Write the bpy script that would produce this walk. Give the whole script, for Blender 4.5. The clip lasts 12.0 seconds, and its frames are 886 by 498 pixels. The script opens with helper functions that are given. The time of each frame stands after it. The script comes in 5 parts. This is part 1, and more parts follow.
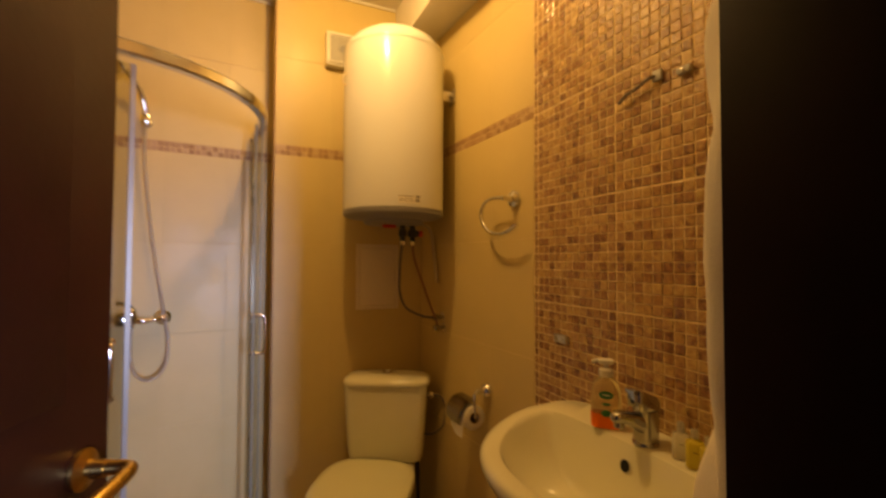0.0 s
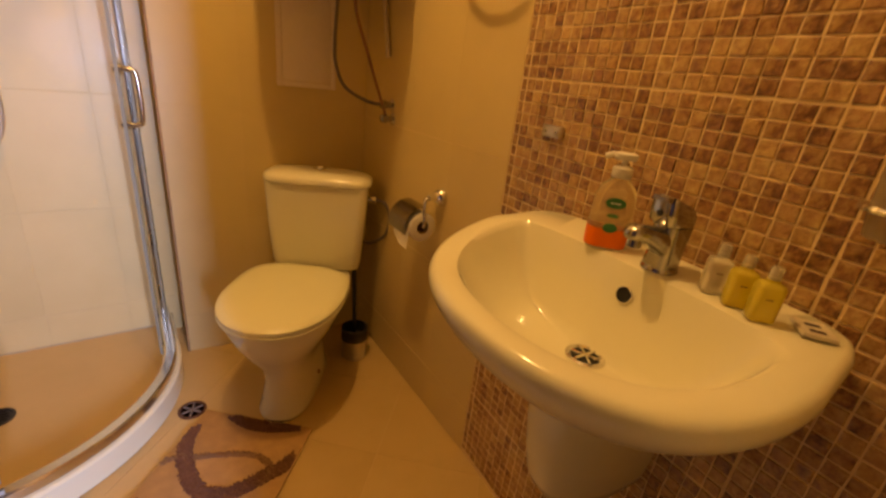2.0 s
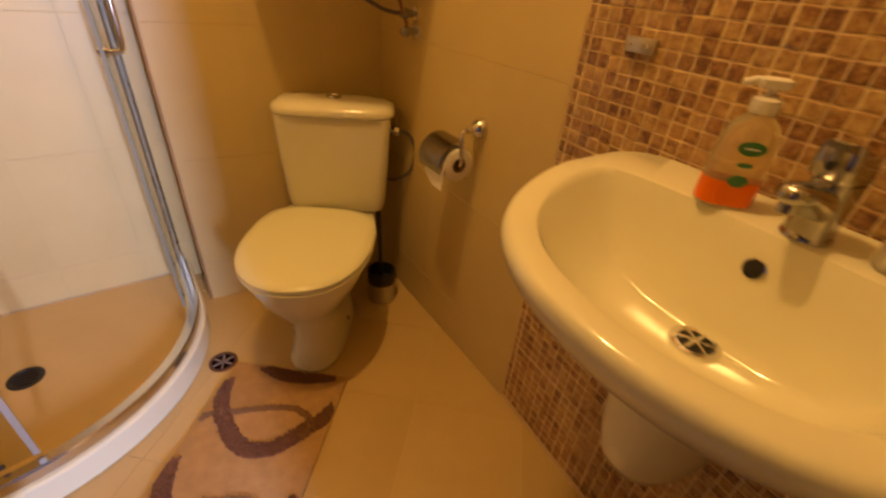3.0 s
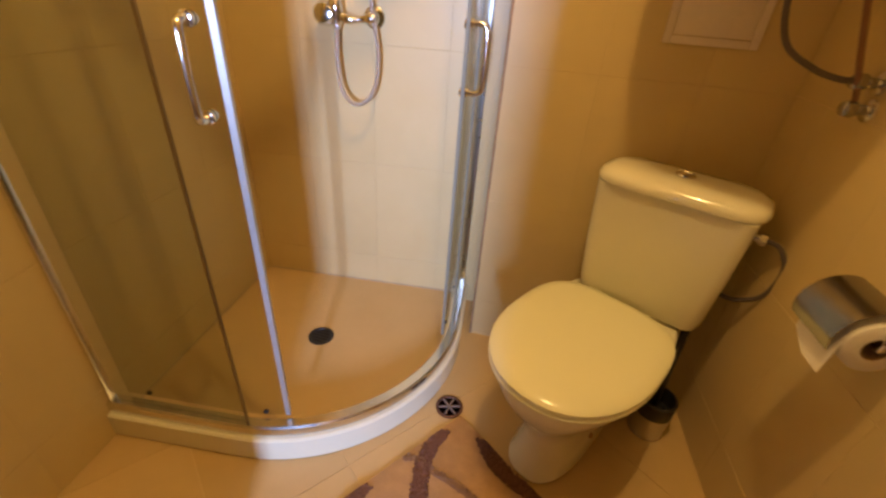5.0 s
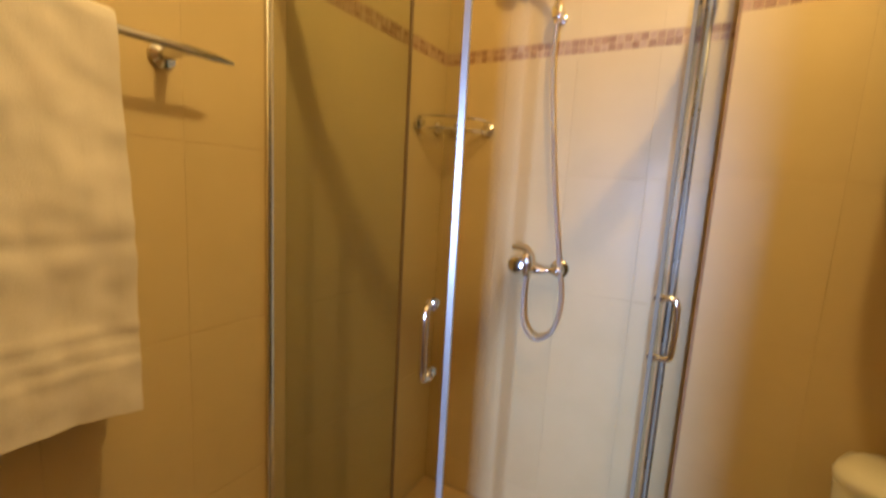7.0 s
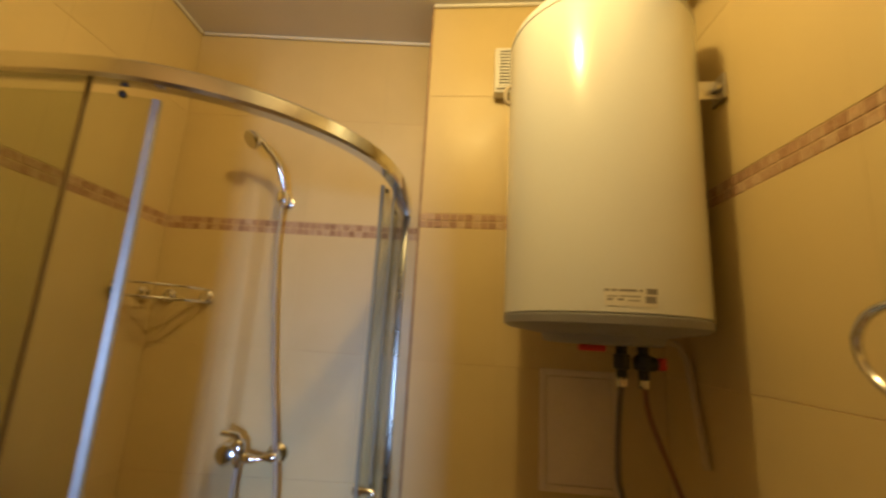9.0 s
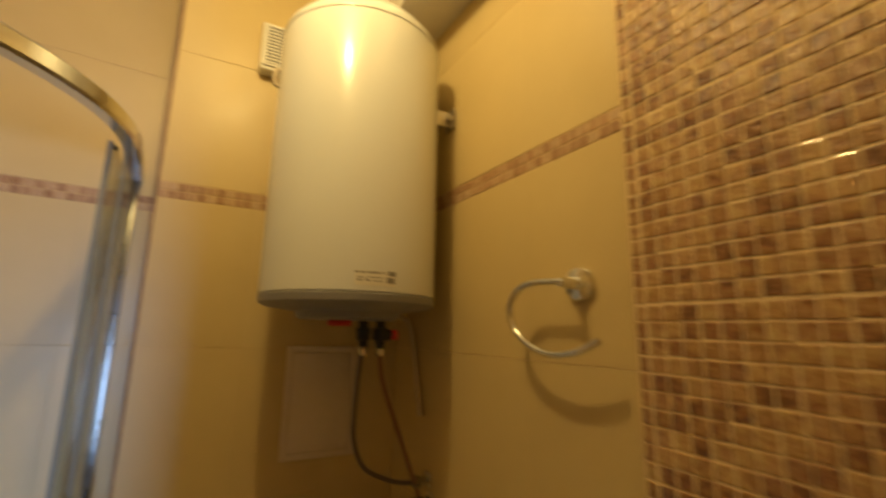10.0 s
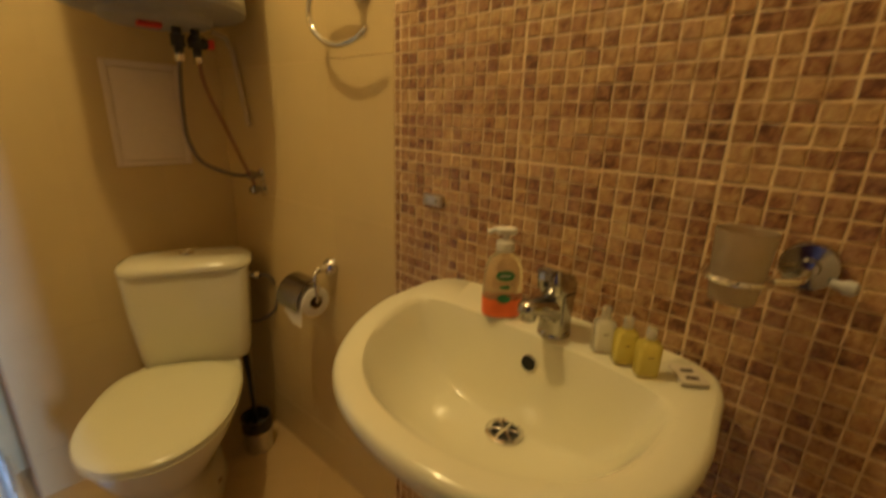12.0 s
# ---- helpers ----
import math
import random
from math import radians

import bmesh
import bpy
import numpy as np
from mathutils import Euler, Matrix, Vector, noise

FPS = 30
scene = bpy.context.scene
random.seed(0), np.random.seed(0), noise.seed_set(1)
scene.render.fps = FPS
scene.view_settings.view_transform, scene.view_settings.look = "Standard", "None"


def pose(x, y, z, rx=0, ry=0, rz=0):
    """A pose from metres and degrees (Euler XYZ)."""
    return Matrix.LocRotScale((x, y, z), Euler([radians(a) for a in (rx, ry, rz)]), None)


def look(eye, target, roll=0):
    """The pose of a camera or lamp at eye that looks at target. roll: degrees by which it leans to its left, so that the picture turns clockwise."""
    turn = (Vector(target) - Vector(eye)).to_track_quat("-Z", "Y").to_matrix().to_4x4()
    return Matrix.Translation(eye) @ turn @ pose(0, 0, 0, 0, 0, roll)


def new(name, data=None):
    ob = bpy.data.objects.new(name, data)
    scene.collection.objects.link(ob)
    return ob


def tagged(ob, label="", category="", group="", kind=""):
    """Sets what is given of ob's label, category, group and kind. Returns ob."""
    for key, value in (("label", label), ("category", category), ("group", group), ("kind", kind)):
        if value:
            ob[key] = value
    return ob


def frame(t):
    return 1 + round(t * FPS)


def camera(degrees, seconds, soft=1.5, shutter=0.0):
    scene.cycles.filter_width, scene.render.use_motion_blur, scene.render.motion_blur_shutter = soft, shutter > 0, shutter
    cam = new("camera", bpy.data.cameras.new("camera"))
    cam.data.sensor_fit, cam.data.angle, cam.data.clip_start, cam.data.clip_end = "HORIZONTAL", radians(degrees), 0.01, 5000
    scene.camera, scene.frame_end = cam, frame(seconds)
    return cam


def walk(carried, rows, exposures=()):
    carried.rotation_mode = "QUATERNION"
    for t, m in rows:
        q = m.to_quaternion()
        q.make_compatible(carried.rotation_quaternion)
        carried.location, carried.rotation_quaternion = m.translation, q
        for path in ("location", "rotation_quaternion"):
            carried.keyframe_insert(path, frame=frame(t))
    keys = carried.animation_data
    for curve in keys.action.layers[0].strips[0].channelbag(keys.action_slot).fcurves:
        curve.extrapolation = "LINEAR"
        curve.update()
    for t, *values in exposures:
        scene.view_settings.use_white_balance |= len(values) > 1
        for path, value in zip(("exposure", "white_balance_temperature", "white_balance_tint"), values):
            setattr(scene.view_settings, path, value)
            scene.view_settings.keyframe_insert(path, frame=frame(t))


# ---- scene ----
cam = camera(92.4, 12.0, soft=2.4, shutter=0.5)
PATH = [
    (0, (-0.853, -2.039, 1.292), (-0.03, -0.218, 1.349), 0.2),
    (0.5, (-0.834, -1.971, 1.268), (0.154, -0.237, 1.13), 1.2),
    (1, (-0.775, -1.885, 1.217), (0.19, -0.2, 0.738), 2.5),
    (1.5, (-0.699, -1.793, 1.16), (0.227, -0.145, 0.505), 5.0),
    (2, (-0.691, -1.724, 1.14), (0.3, -0.151, 0.403), 6.7),
    (2.5, (-0.68, -1.629, 1.123), (0.347, -0.237, 0.12), 7.2),
    (2.7, (-0.687, -1.596, 1.126), (0.292, -0.218, 0.057), 6.6),
    (4.3, (-0.645, -1.283, 1.142), (-0.504, 0.472, 0.193), 6.5),
    (4.5, (-0.638, -1.26, 1.139), (-0.715, 0.475, 0.148), 5.2),
    (5, (-0.64, -1.25, 1.133), (-0.984, 0.422, 0.092), 4.3),
    (5.5, (-0.666, -1.263, 1.148), (-1.218, 0.371, 0.134), 2.2),
    (6, (-0.688, -1.279, 1.177), (-1.438, 0.336, 0.266), 1.1),
    (6.5, (-0.723, -1.305, 1.243), (-1.754, 0.297, 0.636), 1.6),
    (6.7, (-0.726, -1.312, 1.267), (-1.825, 0.291, 0.797), 1.8),
    (8.3, (-0.578, -1.284, 1.442), (-1.248, 0.578, 1.733), 3.0),
    (8.5, (-0.574, -1.278, 1.443), (-1.079, 0.63, 1.771), 2.7),
    (9, (-0.548, -1.264, 1.448), (-0.759, 0.685, 1.844), 3.3),
    (9.5, (-0.535, -1.264, 1.446), (-0.24, 0.665, 1.885), 3.6),
    (10, (-0.585, -1.345, 1.425), (0.325, 0.395, 1.803), 1.0),
    (10.5, (-0.619, -1.479, 1.372), (0.782, -0.064, 1.556), 0.9),
    (11, (-0.608, -1.577, 1.316), (0.955, -0.33, 1.278), 0.2),
    (11.5, (-0.634, -1.655, 1.28), (0.926, -0.435, 0.996), 1.3),
    (12, (-0.664, -1.677, 1.236), (0.727, -0.368, 0.645), 1.8),
]
EXPOSURES = [  # seconds, stops, kelvin, tint
    (0.0, -0.77, 8800, 11), (0.5, -0.45, 8600, 13), (1.0, -0.28, 8800, 18), (1.5, -0.16, 8900, 18), (2.5, -0.08, 8900, 17), (4.5, 0.14, 7200, 12),
    (5.5, 0.17, 6500, 3), (6.5, 0.04, 6100, 3), (8.5, -0.72, 6300, -8), (9.5, -0.93, 6300, -8), (10.5, -1.0, 6200, -7), (11.0, -0.72, 6100, -4), (11.5, -0.31, 6000, -5), (12.0, -0.36, 5900, -4)]
walk(cam, [(t, look(eye, target, roll)) for t, eye, target, roll in PATH], EXPOSURES)

# ---- light ----
world = bpy.data.worlds.new("world")
scene.world = world
world.use_nodes = True
world.node_tree.nodes["Background"].inputs[0].default_value = (0.5, 0.55, 0.6, 1)
world.node_tree.nodes["Background"].inputs[1].default_value = 0.05


def lamp(name, kind, where, energy, colour, target=None, **kw):
    data = bpy.data.lights.new(name, kind)
    data.energy, data.color = energy, colour
    for k, v in kw.items():
        if k == "size":
            data.shape, data.size = "RECTANGLE", v
        if k == "size_y":
            data.size_y = v
        if k == "spread":
            data.spread = radians(v)
        if k == "radius":
            data.shadow_soft_size = v
    ob = new(name, data)
    ob.matrix_world = look(where, target) if target else pose(*where)
    return ob


# warm bulb on the bathroom ceiling, daylight from the window of the room beyond the door
lamp("ceiling_bulb", "POINT", (-0.63, -0.80, 2.49), 36.0, (1.0, 0.635, 0.255), radius=0.03)
lamp("room_window_light", "AREA", (-0.38, -3.56, 1.12), 30.0, (0.42, 0.535, 1.0), (-1.05, 0.15, 0.55), size=0.18, size_y=0.9, spread=70)

# ---- plan ----
ALPHA = 5.5                          # the shower's two walls stand askew to the others, in degrees
KX, KY, ZC = -1.69, 0.112, 2.563     # corner of the shower, ceiling
SH = pose(KX, KY, 0, 0, 0, ALPHA)    # frame of the shower: x along its back wall
LW = SH @ pose(-0.010, 0, 0, 0, 0, -2.0)   # frame of the left wall, -y along it
RW = pose(0, -0.885, 0, 0, 0, 3.5)   # frame of the tiled part of the right wall, which turns in towards the corner
LEFT_LEN, BACK_LEN = 1.965, 0.929    # lengths of the two walls
XJ = -0.765                          # edge of the boxed-out wall behind the toilet
YN, YH = -1.85, -1.99                # near wall, bathroom side and hall side
MOS_Y = -0.885                       # mosaic panel begins here on the right wall
DX0, DX1, DZ = -1.19, -0.54, 2.03    # door opening


# ---- materials ----
def nodes_of(name):
    m = bpy.data.materials.new(name)
    m.use_nodes = True
    t = m.node_tree
    return m, t, t.nodes["Principled BSDF"], t.nodes, t.links


def mat(name, c, rough=0.5, metal=0.0, vary=0.12, scale=6.0, bump=0.0, bscale=80.0, fine=0.05, coat=0.0, trans=0.0,
        ior=1.45, rvary=0.1, sss=0.0):
    """Principled surface with colour variation at two scales, uneven gloss and fine relief."""
    m, t, p, N, L = nodes_of(name)
    co = N.new("ShaderNodeTexCoord")
    n1, n2 = N.new("ShaderNodeTexNoise"), N.new("ShaderNodeTexNoise")
    n1.inputs["Scale"].default_value, n1.inputs["Detail"].default_value = scale, 4
    n2.inputs["Scale"].default_value, n2.inputs["Detail"].default_value = bscale, 3
    for n in (n1, n2):
        L.new(co.outputs["Object"], n.inputs["Vector"])
    k = N.new("ShaderNodeMath")
    k.operation = "MULTIPLY_ADD"
    L.new(n1.outputs["Fac"], k.inputs[0])
    k.inputs[1].default_value, k.inputs[2].default_value = 2 * vary, 1 - vary
    k2 = N.new("ShaderNodeMath")
    k2.operation = "MULTIPLY_ADD"
    L.new(n2.outputs["Fac"], k2.inputs[0])
    k2.inputs[1].default_value = 2 * fine
    L.new(k.outputs[0], k2.inputs[2])
    sc = N.new("ShaderNodeVectorMath")
    sc.operation = "SCALE"
    sc.inputs[0].default_value = c
    L.new(k2.outputs[0], sc.inputs["Scale"])
    L.new(sc.outputs[0], p.inputs["Base Color"])
    r = N.new("ShaderNodeMath")
    r.operation = "MULTIPLY_ADD"
    r.use_clamp = True
    L.new(n1.outputs["Fac"], r.inputs[0])
    r.inputs[1].default_value, r.inputs[2].default_value = 2 * rvary * rough, rough * (1 - rvary)
    L.new(r.outputs[0], p.inputs["Roughness"])
    p.inputs["Metallic"].default_value = metal
    p.inputs["IOR"].default_value = ior
    p.inputs["Coat Weight"].default_value = coat
    p.inputs["Coat Roughness"].default_value = 0.08
    p.inputs["Transmission Weight"].default_value = trans
    p.inputs["Subsurface Weight"].default_value = sss
    if bump:
        b = N.new("ShaderNodeBump")
        b.inputs["Strength"].default_value, b.inputs["Distance"].default_value = bump, 0.004
        L.new(n2.outputs["Fac"], b.inputs["Height"])
        L.new(b.outputs[0], p.inputs["Normal"])
    return m


def tile_mat(name, island, stops, rough, mottled, mscale, coat=0.0, bump=0.1, spread=1.0, detail=6, blush=None):
    """Tiles that differ one by one, with mottling inside each."""
    m, t, p, N, L = nodes_of(name)
    if island:
        src = N.new("ShaderNodeNewGeometry").outputs["Random Per Island"]
    else:
        src = N.new("ShaderNodeObjectInfo").outputs["Random"]
    co = N.new("ShaderNodeTexCoord")
    ge = N.new("ShaderNodeNewGeometry")
    no = N.new("ShaderNodeTexNoise")
    no.inputs["Scale"].default_value, no.inputs["Detail"].default_value = mscale, detail
    no.inputs["Roughness"].default_value = 0.65
    L.new(ge.outputs["Position"], no.inputs["Vector"])
    k = N.new("ShaderNodeMath")
    k.operation = "MULTIPLY_ADD"
    L.new(no.outputs["Fac"], k.inputs[0])
    k.inputs[1].default_value, k.inputs[2].default_value = mottled, -0.5 * mottled
    a = N.new("ShaderNodeMath")
    a.operation = "ADD"
    a.use_clamp = True
    sp = N.new("ShaderNodeMath")
    sp.operation = "MULTIPLY_ADD"
    sp.inputs[1].default_value, sp.inputs[2].default_value = spread, 0.5 - 0.5 * spread
    L.new(src, sp.inputs[0])
    L.new(sp.outputs[0], a.inputs[0])
    L.new(k.outputs[0], a.inputs[1])
    ramp = N.new("ShaderNodeValToRGB")
    e = ramp.color_ramp.elements
    while len(e) < len(stops):
        e.new(0.5)
    for s, (pos, c) in zip(e, stops):
        s.position, s.color = pos, (*c, 1)
    L.new(a.outputs[0], ramp.inputs["Fac"])
    colour = ramp.outputs["Color"]
    if blush:
        big = N.new("ShaderNodeTexNoise")
        big.inputs["Scale"].default_value, big.inputs["Detail"].default_value = 24.0, 2
        L.new(ge.outputs["Position"], big.inputs["Vector"])
        rng = N.new("ShaderNodeMapRange")
        rng.inputs["From Min"].default_value, rng.inputs["From Max"].default_value = 0.48, 0.68
        rng.inputs["To Max"].default_value = 0.4
        L.new(big.outputs["Fac"], rng.inputs["Value"])
        mx = N.new("ShaderNodeMix")
        mx.data_type = "RGBA"
        L.new(rng.outputs["Result"], mx.inputs["Factor"])
        for i_in in mx.inputs:
            if i_in.type == "RGBA" and i_in.name == "A":
                L.new(colour, i_in)
            if i_in.type == "RGBA" and i_in.name == "B":
                i_in.default_value = (*blush, 1)
        colour = [o for o in mx.outputs if o.type == "RGBA"][0]
    L.new(colour, p.inputs["Base Color"])
    rr = N.new("ShaderNodeMath")
    rr.operation = "MULTIPLY_ADD"
    L.new(no.outputs["Fac"], rr.inputs[0])
    rr.inputs[1].default_value, rr.inputs[2].default_value = rough * 0.8, rough * 0.6
    L.new(rr.outputs[0], p.inputs["Roughness"])
    p.inputs["Coat Weight"].default_value = coat
    b = N.new("ShaderNodeBump")
    b.inputs["Strength"].default_value, b.inputs["Distance"].default_value = bump, 0.003
    L.new(no.outputs["Fac"], b.inputs["Height"])
    L.new(b.outputs[0], p.inputs["Normal"])
    return m


CREAM_STOPS = [(0.0, (0.585, 0.457, 0.219)), (1.0, (0.68, 0.545, 0.273))]
FLOOR_STOPS = [(0.0, (0.50, 0.35, 0.155)), (1.0, (0.60, 0.435, 0.21))]
MOS_STOPS = [(0.0, (0.12, 0.05, 0.025)), (0.25, (0.245, 0.116, 0.053)), (0.5, (0.375, 0.213, 0.093)), (0.75, (0.485, 0.31, 0.14)), (1.0, (0.57, 0.41, 0.195))]
M_TILE = tile_mat("cream wall tile", False, CREAM_STOPS, 0.42, 0.9, 5.0, bump=0.03, detail=3, spread=0.25)
M_FLOOR = tile_mat("beige floor tile", False, FLOOR_STOPS, 0.34, 0.9, 7.0, bump=0.05, detail=4, spread=0.4)
M_MOS = tile_mat("brown stone mosaic", False, MOS_STOPS, 0.24, 2.3, 72.0, bump=0.9, spread=0.6, detail=5, coat=0.35, blush=(0.38, 0.20, 0.12))
M_MOSJ = tile_mat("brown stone mosaic joined", True, MOS_STOPS, 0.24, 2.3, 72.0, bump=0.9, spread=0.6, detail=5, coat=0.35, blush=(0.38, 0.20, 0.12))
M_GROUT = mat("tan grout", (0.76, 0.605, 0.37), 0.8, vary=0.15, scale=9, bump=0.3, bscale=300)
M_JOINT = mat("cream joint", (0.61, 0.465, 0.24), 0.8, vary=0.15, bump=0.2, bscale=250)
M_PLASTER = mat("ceiling paint", (0.66, 0.62, 0.55), 0.7, vary=0.06, scale=3, bump=0.1, bscale=160)
M_CERAMIC = mat("white glazed ceramic", (0.78, 0.76, 0.58), 0.12, vary=0.03, scale=5, coat=0.4, fine=0.01)
M_SEAT = mat("white seat plastic", (0.80, 0.795, 0.56), 0.2, vary=0.03, fine=0.01)
M_ENAMEL = mat("cream enamelled steel", (0.78, 0.80, 0.81), 0.22, vary=0.03, scale=4, fine=0.01, coat=0.3)
M_GREYPL = mat("grey plastic", (0.42, 0.42, 0.42), 0.45, vary=0.06)
M_CAP = mat("dark grey plastic", (0.27, 0.27, 0.28), 0.4, vary=0.06)
M_WHITEPL = mat("white plastic", (0.76, 0.74, 0.69), 0.35, vary=0.05, bump=0.05)
M_CHROME = mat("chrome", (0.76, 0.755, 0.75), 0.12, metal=1.0, vary=0.04, fine=0.02, rvary=0.3)
# same aluminium, base lowered in place of the dimmer reflection in the profile
M_ALUD = mat("reflection-darkened aluminium", (0.34, 0.34, 0.32), 0.28, metal=1.0, vary=0.06, rvary=0.25)
M_EDGE = mat("dark glass edge", (0.21, 0.155, 0.085), 0.5, vary=0.1)
M_EDGEP = mat("pale green glass edge", (0.22, 0.215, 0.165), 0.4, vary=0.08)
# worn on the tumbler rosette; base darkened for the dark surroundings chrome mirrors
M_TAP = mat("worn chrome, reflections darkened", (0.42, 0.41, 0.39), 0.16, metal=1.0, vary=0.08, fine=0.03, rvary=0.4)
M_TAPD = mat("dark chrome sheet", (0.30, 0.285, 0.265), 0.2, metal=1.0, vary=0.1, rvary=0.4)
M_ALU = mat("polished aluminium", (0.74, 0.73, 0.71), 0.2, metal=1.0, vary=0.05, fine=0.03, rvary=0.25)
M_STEEL = mat("brushed steel", (0.6, 0.58, 0.55), 0.3, metal=1.0, vary=0.08, rvary=0.2)
M_BRASS = mat("aged brass", (0.62, 0.42, 0.16), 0.28, metal=1.0, vary=0.15, scale=20)
M_PANEL = mat("aged white plastic", (0.74, 0.655, 0.56), 0.4, vary=0.05, bump=0.05)
M_DUCT = mat("beige plastic", (0.50, 0.42, 0.30), 0.45, vary=0.06)
M_BLACK = mat("black plastic", (0.02, 0.02, 0.02), 0.4, vary=0.1)
M_RED = mat("red plastic", (0.55, 0.03, 0.02), 0.4, vary=0.05)
M_WENGE = mat("dark wenge veneer", (0.012, 0.0045, 0.003), 0.55, vary=0.3, scale=14, bump=0.04, bscale=120)
M_LEAF = mat("dark red-brown veneer", (0.032, 0.0075, 0.004), 0.45, vary=0.4, scale=11, bump=0.06, bscale=90)
M_LEAF.node_tree.nodes["Principled BSDF"].inputs["Specular IOR Level"].default_value = 0.2
M_WENGE.node_tree.nodes["Principled BSDF"].inputs["Specular IOR Level"].default_value = 0.12
M_TOWEL = mat("white terry", (0.78, 0.73, 0.64), 0.95, vary=0.05, scale=8, bump=0.16, bscale=420, fine=0.06)
M_PAPER = mat("toilet paper", (0.82, 0.79, 0.73), 0.95, vary=0.04, bump=0.3, bscale=300)
M_CARD = mat("cardboard core", (0.32, 0.22, 0.13), 0.9)
M_HOSE = mat("braided hose", (0.60, 0.575, 0.54), 0.33, metal=0.9, bump=0.8, bscale=600)
M_HOSED = mat("dark braided hose", (0.16, 0.13, 0.12), 0.5, metal=0.4, bump=0.8, bscale=600)
M_HOSER = mat("copper braided hose", (0.27, 0.14, 0.085), 0.45, metal=0.5, bump=0.8, bscale=600)
M_MAT = mat("beige bath rug pile", (0.41, 0.252, 0.115), 1.0, vary=0.3, scale=30, bump=0.7, bscale=500, fine=0.2)
M_MATD = mat("brown bath rug pile", (0.17, 0.08, 0.048), 1.0, vary=0.6, scale=130, bump=1.0, bscale=400, fine=0.25)
M_MATM = mat("tan rug pile", (0.26, 0.15, 0.08), 1.0, vary=0.2, scale=40, bump=1.0, bscale=450, fine=0.2)
M_ORANGE = mat("orange soap label", (0.85, 0.16, 0.03), 0.35, vary=0.08)
M_GREEN = mat("green print", (0.03, 0.20, 0.07), 0.4)
M_YELLOW = mat("yellow lotion", (0.86, 0.74, 0.16), 0.2, vary=0.05, trans=0.55)
M_CLEARPL = mat("milky clear plastic", (0.92, 0.90, 0.82), 0.16, vary=0.04, trans=0.72)
M_SOAPBODY = mat("translucent soap bottle", (0.95, 0.84, 0.58), 0.14, vary=0.04, trans=0.8)
M_FROST = mat("frosted glass", (0.80, 0.73, 0.58), 0.42, vary=0.04, trans=0.88, bump=0.05)
M_INK = mat("brown print", (0.06, 0.03, 0.02), 0.6)
M_INKG = mat("grey print", (0.25, 0.24, 0.24), 0.6)
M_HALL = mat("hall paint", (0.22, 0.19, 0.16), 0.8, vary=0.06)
# near-black for solid pieces that stand in for the shade inside openings
M_DARKHOLE = mat("hole shade black", (0.01, 0.01, 0.01), 0.7)
M_SEAL = mat("pale seal strip", (0.40, 0.40, 0.39), 0.34, metal=0.55, vary=0.08, scale=40)


def glass_mat(name, tint):
    m = bpy.data.materials.new(name)
    m.use_nodes = True
    t = m.node_tree
    N, L = t.nodes, t.links
    N.clear()
    out, mix, tr, gl, fr = (N.new("ShaderNode" + s) for s in
                            ("OutputMaterial", "MixShader", "BsdfTransparent", "BsdfGlossy", "LayerWeight"))
    tr.inputs[0].default_value = (*tint, 1)
    gl.inputs["Roughness"].default_value = 0.09
    fr.inputs["Blend"].default_value = 0.5
    pw, ad = N.new("ShaderNodeMath"), N.new("ShaderNodeMath")
    pw.operation, ad.operation = "POWER", "MULTIPLY_ADD"
    pw.inputs[1].default_value = 4.0
    ad.inputs[1].default_value, ad.inputs[2].default_value = 0.4, 0.010
    L.new(fr.outputs["Facing"], pw.inputs[0])
    L.new(pw.outputs[0], ad.inputs[0])
    L.new(ad.outputs[0], mix.inputs[0])
    L.new(tr.outputs[0], mix.inputs[1])
    L.new(gl.outputs[0], mix.inputs[2])
    L.new(mix.outputs[0], out.inputs[0])
    return m


M_GLASS = glass_mat("greenish shower glass", (0.88, 0.885, 0.835))


# ---- building helpers ----
def part(name, bm, material, parent=None, label="", smooth=True, shadow=True):
    bmesh.ops.recalc_face_normals(bm, faces=bm.faces)
    me = bpy.data.meshes.new(name)
    bm.to_mesh(me)
    bm.free()
    me.materials.append(material)
    if smooth:
        me.shade_smooth()
        me.set_sharp_from_angle(angle=radians(38))
    ob = new(name, me)
    if parent is not None:
        ob.parent = parent
    ob.visible_shadow = shadow
    if label:
        ob["label"] = label
    return ob


def thing(name, m, label, category, group="", kind=""):
    ob = new(name)
    ob.matrix_world = m
    ob.empty_display_size = 0.05
    return tagged(ob, label, category, group, kind)


def box(bm, lo, hi, bevel=0.0, m=None, seg=2):
    c = [(a + b) / 2 for a, b in zip(lo, hi)]
    s = [abs(b - a) for a, b in zip(lo, hi)]
    r = bmesh.ops.create_cube(bm, size=1, matrix=Matrix.Translation(c) @ Matrix.Diagonal((*s, 1)))
    vs = r["verts"]
    if bevel:
        es = list({e for v in vs for e in v.link_edges})
        vs = list({v for f in bmesh.ops.bevel(bm, geom=es, offset=bevel, segments=seg, affect="EDGES", profile=0.5)["faces"]
                   for v in f.verts} | {v for v in vs if v.is_valid})
    if m is not None:
        bmesh.ops.transform(bm, matrix=m, verts=[v for v in vs if v.is_valid])
    return bm


def loft(bm, rings, cap=True, closed=True):
    """Skin rings of equal counts, one after another."""
    made = [[bm.verts.new(p) for p in ring] for ring in rings]
    n = len(made[0])
    for a, b in zip(made, made[1:]):
        for i in range(n if closed else n - 1):
            j = (i + 1) % n
            bm.faces.new((a[i], a[j], b[j], b[i]))
    if cap:
        bm.faces.new(made[0][::-1])
        bm.faces.new(made[-1])
    return bm


